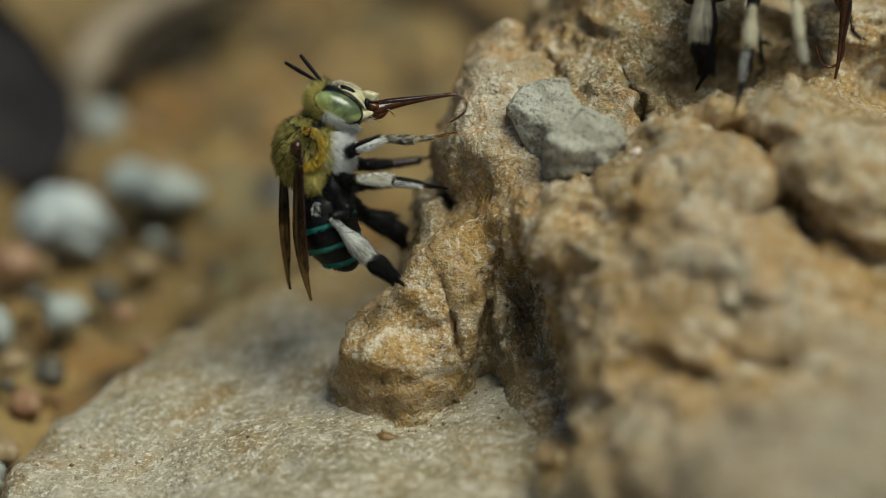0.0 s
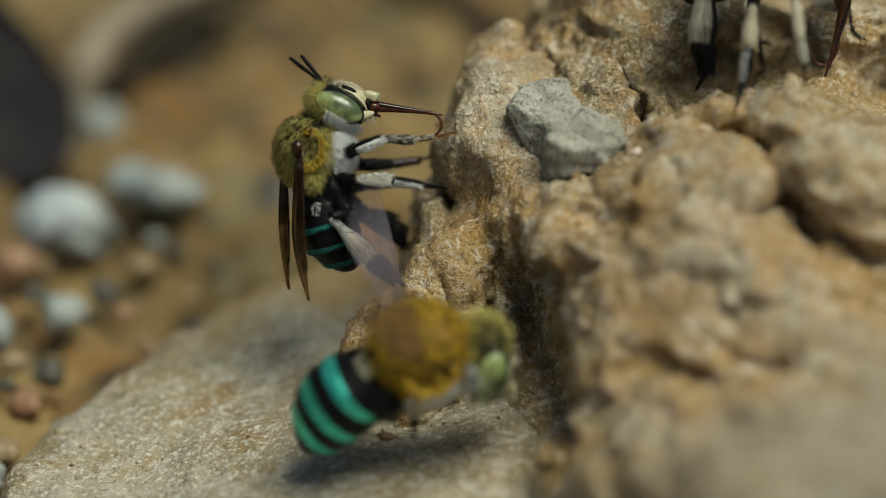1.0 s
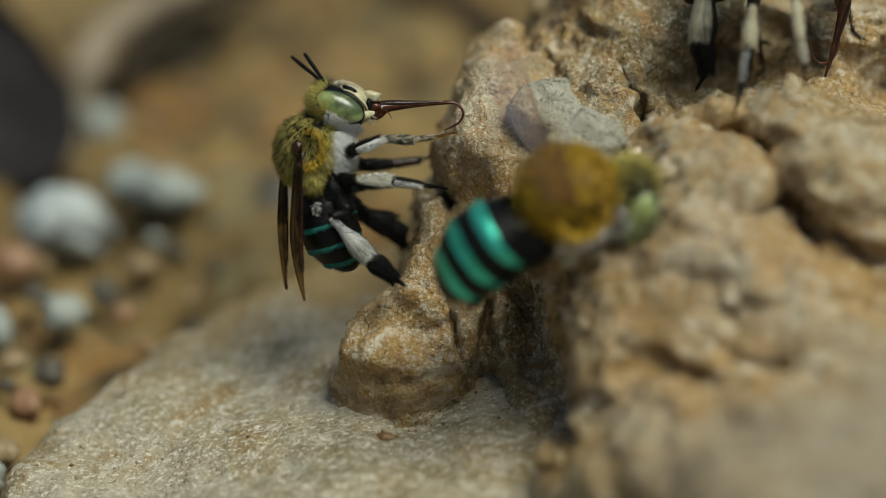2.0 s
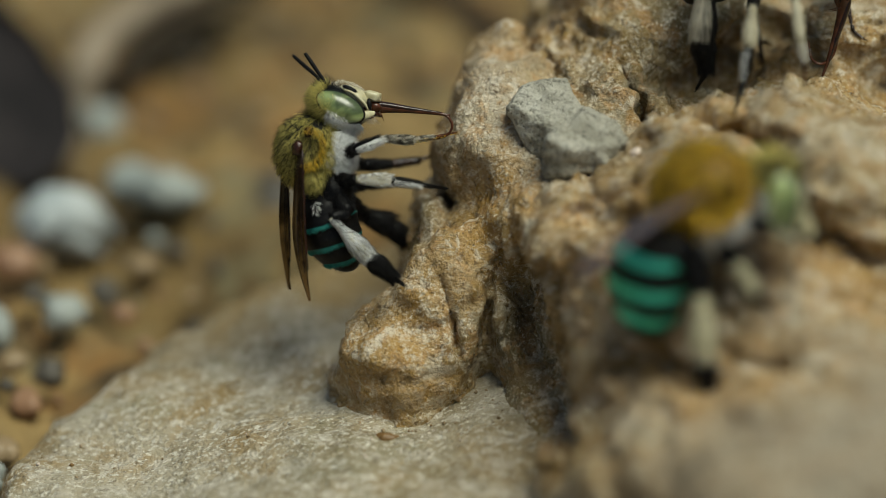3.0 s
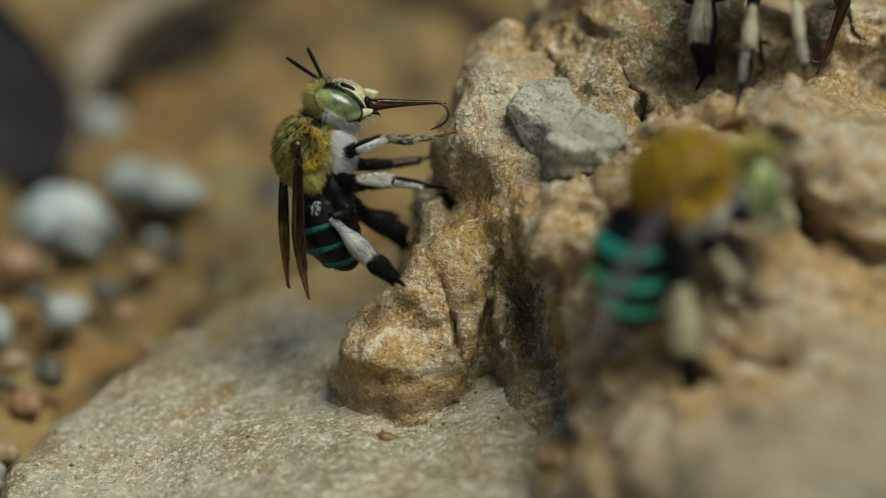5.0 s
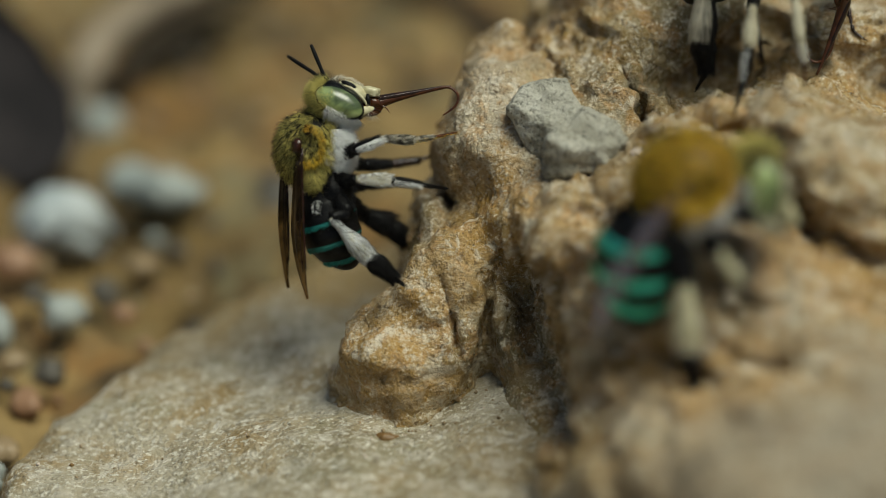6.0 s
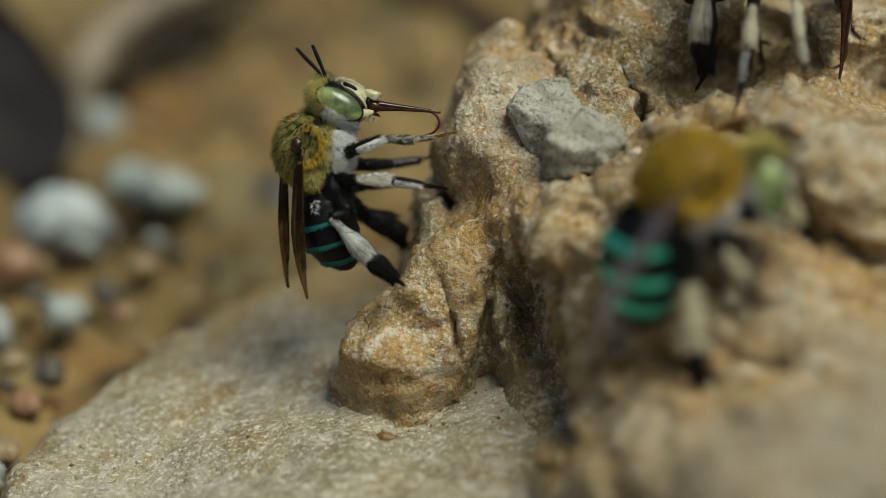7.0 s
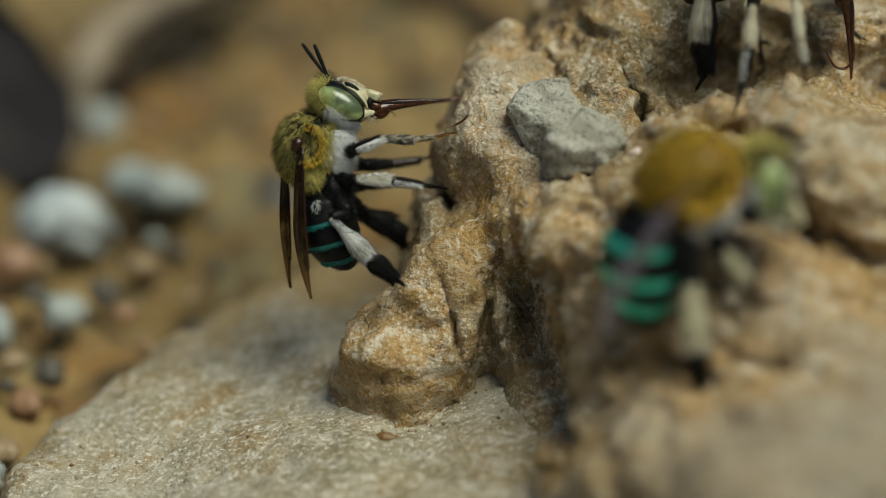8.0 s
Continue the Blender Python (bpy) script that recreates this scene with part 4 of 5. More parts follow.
E2 = np.array([E1[2], 0, -E1[0]]) * (1 if E1[2] * 1 > 0 else -1)
E2 = E2 if E2[0] > 0 else -E2
HEAD_AXES = np.column_stack([E1, np.cross(E2, E1), E2])


def head_of(bee, rng, dense, tongue, antenna_tips):
    """The head, its face towards E2 and its mouth towards E1."""
    c = b(594, 189, 0)
    ob = part("head", Soup().add(*blob(c, np.array([1.62, 1.85, 1.15]), HEAD_AXES, 36, 24, 0.95)), BLACK, bee, pivot=NECK)
    for w in (-1, 1):
        # each eye bulges on its side of the head
        tilt = np.column_stack([E1, np.cross(E2, E1) * 0.97 + w * 0.0 * E2, E2])
        part("eye", Soup().add(*blob(b(600, 191, w * 1.42), np.array([1.50, 0.72, 0.80]), tilt, 36, 24)), GREEN_EYE, ob, "glossy pale green compound eye")
        part("eye_rim", Soup().add(*blob(b(600, 191, w * 1.34), np.array([1.57, 0.68, 0.86]), tilt, 36, 24)), BLACK, ob)
        part("ocellus", Soup().add(*blob(b(557, 160, w * 0.35), np.array([0.16, 0.16, 0.16]), None, 12, 8)), BLACK, ob)
        # mandible: an ivory wedge with a dark tip
        jaw = Soup().add(*tube([b(634, 208, w * 1.15), b(648, 204, w * 1.1), b(660, 201, w * 0.85)], [0.30, 0.24, 0.10], 10, 4, 0.6), 0)
        jaw.add(*tube([b(659, 202, w * 0.87), b(668, 205, w * 0.6), b(672, 207, w * 0.45)], [0.10, 0.07, 0.02], 8, 3), 1)
        part("mandible", jaw, [IVORY, BROWN], ob)
        base = b(576, 153, w * 0.55)
        tip = antenna_tips[0] if w < 0 else antenna_tips[1]
        part("antenna", Soup().add(*tube([base, base * 0.66 + tip * 0.34 + (0.04, 0, 0.03), base * 0.3 + tip * 0.7, tip],
                                         [0.10, 0.11, 0.13, 0.10], 10, 5)), BLACK, ob, "thin black antenna", pivot=base)
    face = Soup()
    face.add(*blob(b(624, 171, 0), np.array([1.08, 1.30, 0.52]), HEAD_AXES, 26, 16, 0.9), 0)
    face.add(*blob(b(655, 171, 0), np.array([0.52, 0.92, 0.31]), turned((-0.2, 0, -1), (1, 0, 0)), 26, 18, 0.5, 0.16), 0)
    for w in (-1, 1):
        # pale line along the eye's inner rim, black marks beside it
        face.add(*tube([b(606, 161, w * 1.2), b(613, 163, w * 1.28), b(625, 169, w * 1.35), b(641, 184, w * 1.3), b(648, 196, w * 1.15)],
                       [0.05, 0.07, 0.08, 0.09, 0.05], 8, 5, 0.8), 0)
        face.add(*blob(b(617, 160, w * 1.04), np.array([0.52, 0.28, 0.17]), HEAD_AXES, 16, 10), 1)
        face.add(*tube([b(649, 176, w * 0.95), b(650, 186, w * 1.0), b(652, 198, w * 0.95)], [0.07, 0.15, 0.07], 8, 3), 1)
    face.add(*blob(b(658, 189, 0), np.array([0.50, 0.62, 0.36]), HEAD_AXES, 18, 12, 0.8, 0.15), 2)
    part("face_plate", face, [IVORY, BLACK, CHESTNUT], ob, "ivory face plate with black marks")
    # hair behind the eyes: golden above, white below
    k = 1.0 if dense else 0.35
    roots, out = on_blob(int(4600 * k), c, np.array([1.62, 1.85, 1.15]), HEAD_AXES, rng, lambda q: (q[:, 2] < 0.2) & (q[:, 0] < -0.15) | (q[:, 0] < -0.6))
    fur("golden_fur", ob, GOLD, roots, out, -E2 * 0.3 - E1 * 0.2, 0.58, 0.0095, rng, 0.4, lock=0.35)
    roots, out = on_blob(int(2300 * k), c, np.array([1.62, 1.85, 1.15]), HEAD_AXES, rng, lambda q: (q[:, 2] < -0.25) & (q[:, 0] > -0.25))
    fur("white_fur", ob, WHITE, roots, out, E1 * 0.5 - E2 * 0.5, 0.66, 0.013, rng, 1.0, lock=0.3)
    roots, out = on_blob(int(900 * k), b(615, 170, 0), np.array([1.25, 1.25, 0.72]), HEAD_AXES, rng, lambda q: q[:, 2] > 0.1)
    fur("cream_fur", ob, CREAM, roots, out, E1 * 0.5, 0.22, 0.007, rng, 0.9)
    roots, out = on_blob(int(420 * k), b(575, 164, 0), np.array([0.8, 1.2, 0.6]), HEAD_AXES, rng, lambda q: q[:, 2] > -0.1)
    fur("black_bristles", ob, SOOT, roots, out, -E1 * 0.3, 0.6, 0.010, rng, 0.2)
    roots, out = on_blob(int(60 * k) + 8, b(650, 205, 0), np.array([0.4, 1.1, 0.25]), HEAD_AXES, rng, lambda q: q[:, 2] < 0.2)
    fur("cream_bristles", ob, CREAM, roots, out, E1 * 0.9, 0.55, 0.010, rng, 0.8)
    made = {"head": ob}
    if tongue:
        hinge = b(664, 190, 0)
        sheath = Soup()
        sheath.add(*tube([b(652, 197, 0), b(668, 194, 0), b(690, 187, 0), b(730, 179, 0), b(780, 171, 0), b(812, 168, 0)],
                         [0.42, 0.44, 0.30, 0.20, 0.13, 0.07], 12, 6, 1.1), 0)
        sheath.add(*tube([b(662, 189, 0.1), b(690, 181, 0), b(740, 175, 0), b(795, 168, 0)], [0.27, 0.23, 0.16, 0.07], 10, 6, 1.5), 1)
        sheath.add(*tube([b(662, 205, -0.1), b(676, 202, 0), b(690, 192, 0)], [0.26, 0.26, 0.10], 10, 4), 0)
        for w in (-1, 1):
            sheath.add(*tube([b(684, 192, w * 0.25), b(694, 198, w * 0.3), b(700, 207, w * 0.32)], [0.045, 0.035, 0.012], 6, 3), 0)
        made["sheath"] = part("proboscis", sheath, [CHESTNUT, BROWN], ob, "glossy dark brown proboscis", pivot=hinge)
        hook = Soup().add(*tube([b(776, 171, 0), b(800, 167, 0), b(818, 171, 0), b(828, 184, 0), b(824, 200, 0), b(810, 211, 0), b(799, 217, 0)],
                                [0.06, 0.08, 0.085, 0.08, 0.072, 0.06, 0.04], 8, 7))
        made["tongue"] = part("tongue", hook, CHESTNUT, ob, "thin curled brown tongue", pivot=b(800, 168, 0))
    return made


def thorax_of(bee, rng, dense, warm):
    c, r = b(553, 266, 0), np.array([2.12, 1.95, 2.05])
    ob = part("thorax", Soup().add(*blob(c, r, None, 36, 24, 0.95, 0.03)), TAWNY if warm else BLACK, bee, pivot=b(551, 266, 0))
    k = 1.0 if dense else 0.4
    thick = 0.0135 if dense else 0.026
    comb = np.array([-0.9, 0, 0.0])
    # smooth white underfur, added to bounce light into the white hair
    part("chest_down", Soup().add(*blob(b(573, 276, 0), np.array([1.40, 1.84, 1.58]), None, 30, 20)), DOWNY, ob, "white down pad under the chest fur, added to bounce light")
    gold = warm or GOLD
    keep = lambda q: (q[:, 2] > -0.58) | (q[:, 0] < -0.5) & (q[:, 2] > -0.85)
    roots, out = on_blob(13500 if dense else 3800, c, r, None, rng, keep)
    fur("golden_fur", ob, gold, roots, out, comb, 0.62, thick, rng, 1.1, lock=0.6)
    roots, out = on_blob(int(4200 * k), c, r, None, rng, lambda q: (q[:, 2] > -0.3))
    fur("black_fur", ob, SOOT, roots, out, comb, 0.64, thick * 0.8, rng, 0.8)
    roots, out = on_blob(int(5200 * k), c, r + 0.02, None, rng, lambda q: (q[:, 2] < -0.50) & (q[:, 0] > -0.62) & (q[:, 0] < 0.5))
    fur("white_fur", ob, WHITE, roots, out, np.array([-0.7, 0, -0.45]), 0.76, thick * 1.3, rng, 0.9, lock=0.3)
    for w in (-1, 1):
        # amber hair in a ragged arc round the wing's root
        arc = lambda q: (q[:, 1] * w > 0.2) & (np.abs(np.hypot((q[:, 0] - 0.02) / 1.1, q[:, 2] - 0.12) - 0.36) < 0.08) & (q[:, 2] < 0.22)
        roots, out = on_blob(int(2600 * k), c, r + 0.50, None, rng, arc)
        fur("amber_fur", ob, AMBER, roots, out, np.array([-0.6, 0, -0.3]), 0.42, thick * 1.3, rng, 0.7, lock=0.3)
        base = Soup().add(*blob(b(528, 264, w * 2.28), np.array([0.40, 0.20, 0.27]) * (1 if dense else 0.4), None, 20, 12, 0.8, 0.5))
        base.add(*blob(b(545, 236, w * 1.98), np.array([0.30, 0.22, 0.22]), None, 16, 10, 0.8, 0.3))
        part("wing_base", base, BROWN, ob, "glossy dark reddish wing base")
    return ob


def belly_of(bee, rng, dense):
    """The black underside where the legs join, in black hair."""
    s = Soup().add(*blob(b(590, 340, 0), np.array([1.50, 1.95, 1.20]), None, 24, 16, 0.95, 0.08))
    ob = part("underside", s, BLACK, bee)
    k = 1.0 if dense else 0.3
    roots, out = on_blob(int(2600 * k), b(590, 340, 0), np.array([1.50, 1.95, 1.20]), None, rng)
    fur("black_fur", ob, SOOT, roots, out, np.array([-0.6, 0, -0.3]), 0.44, 0.010, rng, 0.8)
    return ob


def bee_thing(label, m, seed, dense, tongue, antenna_tips, band=0.10, warm=False):
    rng = np.random.RandomState(seed)
    bee = new("bee")
    bee.empty_display_size = 0.005
    bee.matrix_world = m
    tagged(bee, label, "bee", "blue-banded bees")
    made = head_of(bee, rng, dense, tongue, antenna_tips)
    made["bee"], made["rng"] = bee, rng
    made["thorax"] = thorax_of(bee, rng, dense, warm)
    made["abdomen"] = abdomen_of(bee, rng, band, dense)
    belly_of(bee, rng, dense)
    made["antennae"] = [o for o in made["head"].children if o.name.startswith("antenna")]
    return made


def facing(x, y, deep, angle, roll=0.0, turn=0.0):
    """A bee's pose: its thorax on the line of sight through (x, y); angle: its nose above the picture's level; roll leans its back
    towards the lens; turn swings its nose away from the lens."""
    a, r, w = radians(angle), radians(roll), radians(turn)
    ahead = Vector((math.cos(a), math.sin(a), 0))
    back = Vector((-math.sin(a), math.cos(a), 0))
    away = Vector((0, 0, 1))
    ahead, away = ahead * math.cos(w) + away * math.sin(w), away * math.cos(w) - ahead * math.sin(w)
    back, away = back * math.cos(r) - away * math.sin(r), away * math.cos(r) + back * math.sin(r)
    turn3 = SHOT.to_3x3() @ Matrix((ahead, away, back)).transposed()
    return Matrix.Translation(to_world(spot(x, y, deep))) @ turn3.to_4x4()


UP, DOWN = np.array([1.0, 0, 0]), np.array([-1.0, 0, 0])
BACK, BELLY = np.array([0, 0, 1.0]), np.array([0, 0, -1.0])


def drinking_bee():
    """The bee in focus, clinging upright to the rock's side with its tongue on it."""
    m = facing(552, 265, 0.2, 90.0)
    made = bee_thing("blue-banded bee with golden fur clinging to the rock, tongue out", m, 11, True, True,
                     (b(532, 98, -0.5), b(502, 108, 1.9)), 0.055)
    bee, rng = made["bee"], made["rng"]
    # a golden fringe under the thorax and a white tuft where the abdomen begins
    for w in (-1, 1):
        c, rr = b(556, 318, w * 1.45), np.array([0.65, 0.55, 0.55])
        roots, out = on_blob(800, c, rr, None, rng, lambda q: q[:, 1] * w > -0.3)
        fur("golden_fringe", made["thorax"], GOLD, roots, out, DOWN, 0.62, 0.011, rng, 1.3, lock=0.35)
        c, rr = b(562, 372, w * 1.80), np.array([0.45, 0.15, 0.26])
        roots, out = on_blob(90, c, rr, None, rng, lambda q: q[:, 1] * w > -0.2)
        fur("white_tuft", made["abdomen"], WHITE, roots, out, DOWN + BELLY * 0.5, 0.34, 0.010, rng, 1.2, lock=0.9)
    leg("foreleg", bee, [b(592, 280, -0.8), b(628, 266, -1.5), b(674, 247, -1.8), b(732, 250, -1.6), b(768, 244, -0.9), b(808, 234, 0.9)],
        [(0.36, 0.34), (0.28, 0.22), (0.20, 0.26), (0.17, 0.13), (0.10, 0.08)], [BLACK, BLACK, DUSK, DUSK, CHESTNUT],
        [(1, 420, 0.55, WHITE, UP * -1 + BELLY * 0.2), (2, 190, 0.26, CREAM, None), (2, 420, 0.24, SOOT, None), (3, 110, 0.2, CREAM, None), (3, 160, 0.2, SOOT, None),
         (3, 30, 0.3, AMBER, DOWN), (4, 40, 0.2, AMBER, DOWN)], rng, "dark foreleg with cream hairs")
    leg("foreleg", bee, [b(592, 285, 1.0), b(640, 290, 3.2), b(690, 288, 4.2), b(742, 280, 4.6), b(772, 270, 4.8)],
        [(0.36, 0.36), (0.36, 0.30), (0.28, 0.24), (0.13, 0.09)], [BLACK, BLACK, BROWN, BROWN],
        [(1, 150, 0.3, SOOT, None), (2, 160, 0.22, SOOT, None)], rng, "dark brown foreleg")
    leg("midleg", bee, [b(588, 318, -1.0), b(618, 322, -1.8), b(632, 319, -2.1), b(694, 321, -2.1), b(744, 328, -1.6), b(790, 334, 0.2)],
        [(0.34, 0.36), (0.30, 0.28), (0.27, 0.38), (0.24, 0.20), (0.13, 0.08)], [BLACK, BLACK, HORN, BLACK, BLACK],
        [(2, 380, 0.28, WHITE, None), (2, 160, 0.24, SOOT, UP), (3, 260, 0.34, WHITE, DOWN), (3, 200, 0.30, SOOT, UP), (4, 110, 0.22, SOOT, None)], rng,
        "black midleg with cream shin")
    leg("midleg", bee, [b(600, 330, 1.2), b(640, 326, 3.4), b(690, 322, 4.4), b(735, 330, 5.4)],
        [(0.34, 0.34), (0.30, 0.26), (0.16, 0.08)], [BLACK, BLACK, BLACK], [(1, 160, 0.25, SOOT, None)], rng, "black midleg in shade")
    leg("hindleg", bee, [b(592, 345, -1.3), b(618, 378, -1.8), b(588, 386, -2.2), b(655, 456, -2.2), b(698, 492, -2.1), b(716, 505, -1.9)],
        [(0.50, 0.52), (0.40, 0.36), (0.20, 0.56), (0.54, 0.34), (0.15, 0.09)], [BLACK, BLACK, IVORY, BLACK, BLACK],
        [(2, 1500, 0.30, WHITE, np.array([0, -1.0, 0]) + BACK * 0.2 + DOWN * 0.3), (2, 480, 0.34, SOOT, BELLY * 0.9 + UP * 0.7 + np.array([0, 0.6, 0])),
         (2, 160, 0.4, SOOT, BACK * 0.8 + DOWN * 0.6), (2, 40, 0.5, SOOT, np.array([0, -1.0, 0])),
         (3, 1100, 0.44, SOOT, None), (4, 60, 0.2, SOOT, None)], rng, "thick hind leg, white hair above, black brush below")
    leg("hindleg", bee, [b(600, 345, 1.3), b(632, 372, 3.4), b(640, 380, 4.4), b(690, 398, 4.8), b(716, 428, 5.0), b(726, 440, 5.0)],
        [(0.50, 0.50), (0.50, 0.52), (0.52, 0.68), (0.60, 0.40), (0.14, 0.09)], [BLACK] * 5,
        [(2, 700, 0.55, SOOT, None), (3, 700, 0.5, SOOT, None)], rng, "thick black hind leg")
    made["wings"] = [wing(bee, b(537, 268, -2.5), b(553, 532, -1.7), (0.1, 1.1, 1.05), SMOKY_WING, "folded smoky brown wing"),
                     wing(bee, b(502, 262, 1.4), b(511, 514, 2.0), (0.1, -0.8, 0.36), SMOKY_WING, "folded smoky brown wing")]
    return made


def crossing_bee(label, m, seed, wing_mat, warm):
    """A bee that flies in before the lens."""
    m = m @ Matrix.Scale(1.26, 4)
    made = bee_thing(label, m, seed, False, False, (np.array([4.9, -1.3, -0.2]), np.array([4.9, 1.3, -0.2])), 0.13, warm)
    bee, rng = made["bee"], made["rng"]
    made["legs"] = []
    for w in (-1, 1):
        side = np.array([1, w, 1])
        made["legs"] += [leg("foreleg", bee, [np.array(p) * side for p in ((0.7, 1.2, -1.6), (1.6, 1.7, -2.2), (2.3, 1.9, -3.2), (2.6, 1.9, -4.2))],
            [(0.34, 0.32), (0.28, 0.24), (0.16, 0.09)], [BLACK, IVORY, BLACK], [(1, 90, 0.25, CREAM, None)], rng),
            leg("midleg", bee, [np.array(p) * side for p in ((-0.6, 1.2, -1.7), (-0.4, 2.0, -2.7), (-0.2, 2.2, -4.3), (0.1, 2.1, -5.6))],
            [(0.34, 0.34), (0.30, 0.36), (0.20, 0.10)], [BLACK, IVORY, BLACK], [(1, 120, 0.28, CREAM, None)], rng)]
        made["legs"].append(leg("hindleg", bee, [np.array(p) * side for p in ((-1.6, 1.2, -1.6), (-2.3, 1.9, -3.3), (-3.4, 2.1, -6.0), (-3.9, 2.1, -7.6), (-4.1, 2.1, -8.2))],
                                [(0.5, 0.5), (0.46, 0.62), (0.56, 0.36), (0.16, 0.1)], [BLACK, IVORY, BLACK, BLACK],
                                [(1, 300, 0.36, CREAM, None), (2, 220, 0.3, SOOT, None)], rng, "hind leg with pale shin and black brush"))
    made["wings"] = [wing(bee, np.array([-0.1, w * 2.0, 0.8]), np.array([-7.6, w * 2.9, 0.2]), np.array([-0.2, -w * 2.0, 0.7]), wing_mat, "thin smoky wing", wing_mat)
                     for w in (-1, 1)]
    return made


def upper_bee():
    """The bee on the ledge above, of which mostly the legs show."""
    m = facing(1410, -106, -1.2, 9.0, 12.0)
    back = m.inverted() @ SHOT
    made = bee_thing("blue-banded bee standing on the upper ledge of the rock", m, 31, False, True,
                     (np.array([4.9, -1.3, -0.2]), np.array([4.9, 1.3, -0.2])))
    bee, rng = made["bee"], made["rng"]
    s = lambda x, y, d: np.array(back @ (Vector(spot(x, y, d)) / 1000)) * 1000
    leg("hindleg", bee, [s(1330, -60, -1), s(1275, -45, -3), s(1250, -20, -3), s(1243, 66, -2.6), s(1250, 128, -1.8), s(1232, 158, -0.9)],
        [(0.5, 0.5), (0.5, 0.5), (0.52, 0.72), (0.72, 0.46), (0.18, 0.10)], [BLACK] * 5,
        [(2, 1300, 0.50, CREAM, np.array([-1, -0.5, 0.2])), (2, 500, 0.60, SOOT, np.array([1, -0.1, 0])), (3, 900, 0.42, SOOT, None)], rng,
        "hind leg with cream hair over a black brush")
    leg("midleg", bee, [s(1370, -50, -3), s(1342, -30, -5.5), s(1332, 10, -6), s(1326, 84, -6), s(1318, 140, -5.6), s(1300, 198, -6.0)],
        [(0.34, 0.36), (0.28, 0.28), (0.30, 0.44), (0.36, 0.30), (0.18, 0.09)], [BLACK, BLACK, HORN, BLACK, BLACK],
        [(2, 300, 0.2, CREAM, None), (3, 200, 0.3, WHITE, np.array([-1, 0, 0]))], rng, "midleg with cream shin")
    leg("foreleg", bee, [s(1430, -60, -3), s(1412, -30, -6), s(1408, 0, -7), s(1416, 72, -7.5), s(1424, 110, -7), s(1424, 148, -6.2)],
        [(0.34, 0.34), (0.26, 0.26), (0.26, 0.30), (0.24, 0.2), (0.12, 0.08)], [BLACK, BLACK, HORN, HORN, CHESTNUT],
        [(2, 260, 0.2, CREAM, None), (3, 200, 0.2, WHITE, None)], rng, "slim foreleg with pale hairs")
    leg("foreleg", bee, [s(1470, -70, 2), s(1490, -40, 2.5), s(1497, 5, 2.4), s(1510, 55, 2.0), s(1530, 70, 1.8)],
        [(0.34, 0.34), (0.28, 0.26), (0.20, 0.14), (0.10, 0.07)], [BLACK, BROWN, BROWN, BROWN], [(1, 150, 0.2, SOOT, None)], rng, "dark brown foreleg")
    leg("midleg", bee, [s(1370, -50, 3), s(1340, -25, 4), s(1330, 20, 4.5), s(1345, 80, 4.5), s(1350, 110, 4.2)],
        [(0.34, 0.34), (0.28, 0.3), (0.26, 0.2), (0.12, 0.08)], [BLACK, BLACK, BROWN, BROWN], [(1, 120, 0.2, SOOT, None)], rng, "dark midleg in shade")
    made["wings"] = [wing(bee, np.array([-0.1, w * 2.0, 0.8]), np.array([-7.6, w * 2.9, 0.2]), np.array([-0.2, -w * 2.0, 0.7]), SMOKY_WING, "folded smoky wing")
                     for w in (-1, 1)]
    return made


DRINKER = drinking_bee()
UPPER = upper_bee()
FLIER = crossing_bee("blue-banded bee with amber fur flying in to land on the rock", facing(-250, 380, -9, 12, 20), 51, PALE_WING, AMBER)
PASSER = crossing_bee("amber-furred bee darting past close to the lens", facing(900, 1400, -58, 20, 20), 61, PALE_WING, RUST)


# ---- what moves ----
def shifted(ob, dx=0.0, dy=0.0, spin=0.0):
    """The rest pose of a part of the drinking bee, moved right and down as seen, and turned clockwise as seen."""
    rest = Vector(ob.location)
    return Matrix.Translation(rest + Vector((-dy * UNIT, 0, -dx * UNIT)) / 1000) @ Matrix.Rotation(radians(spin), 4, "Y")


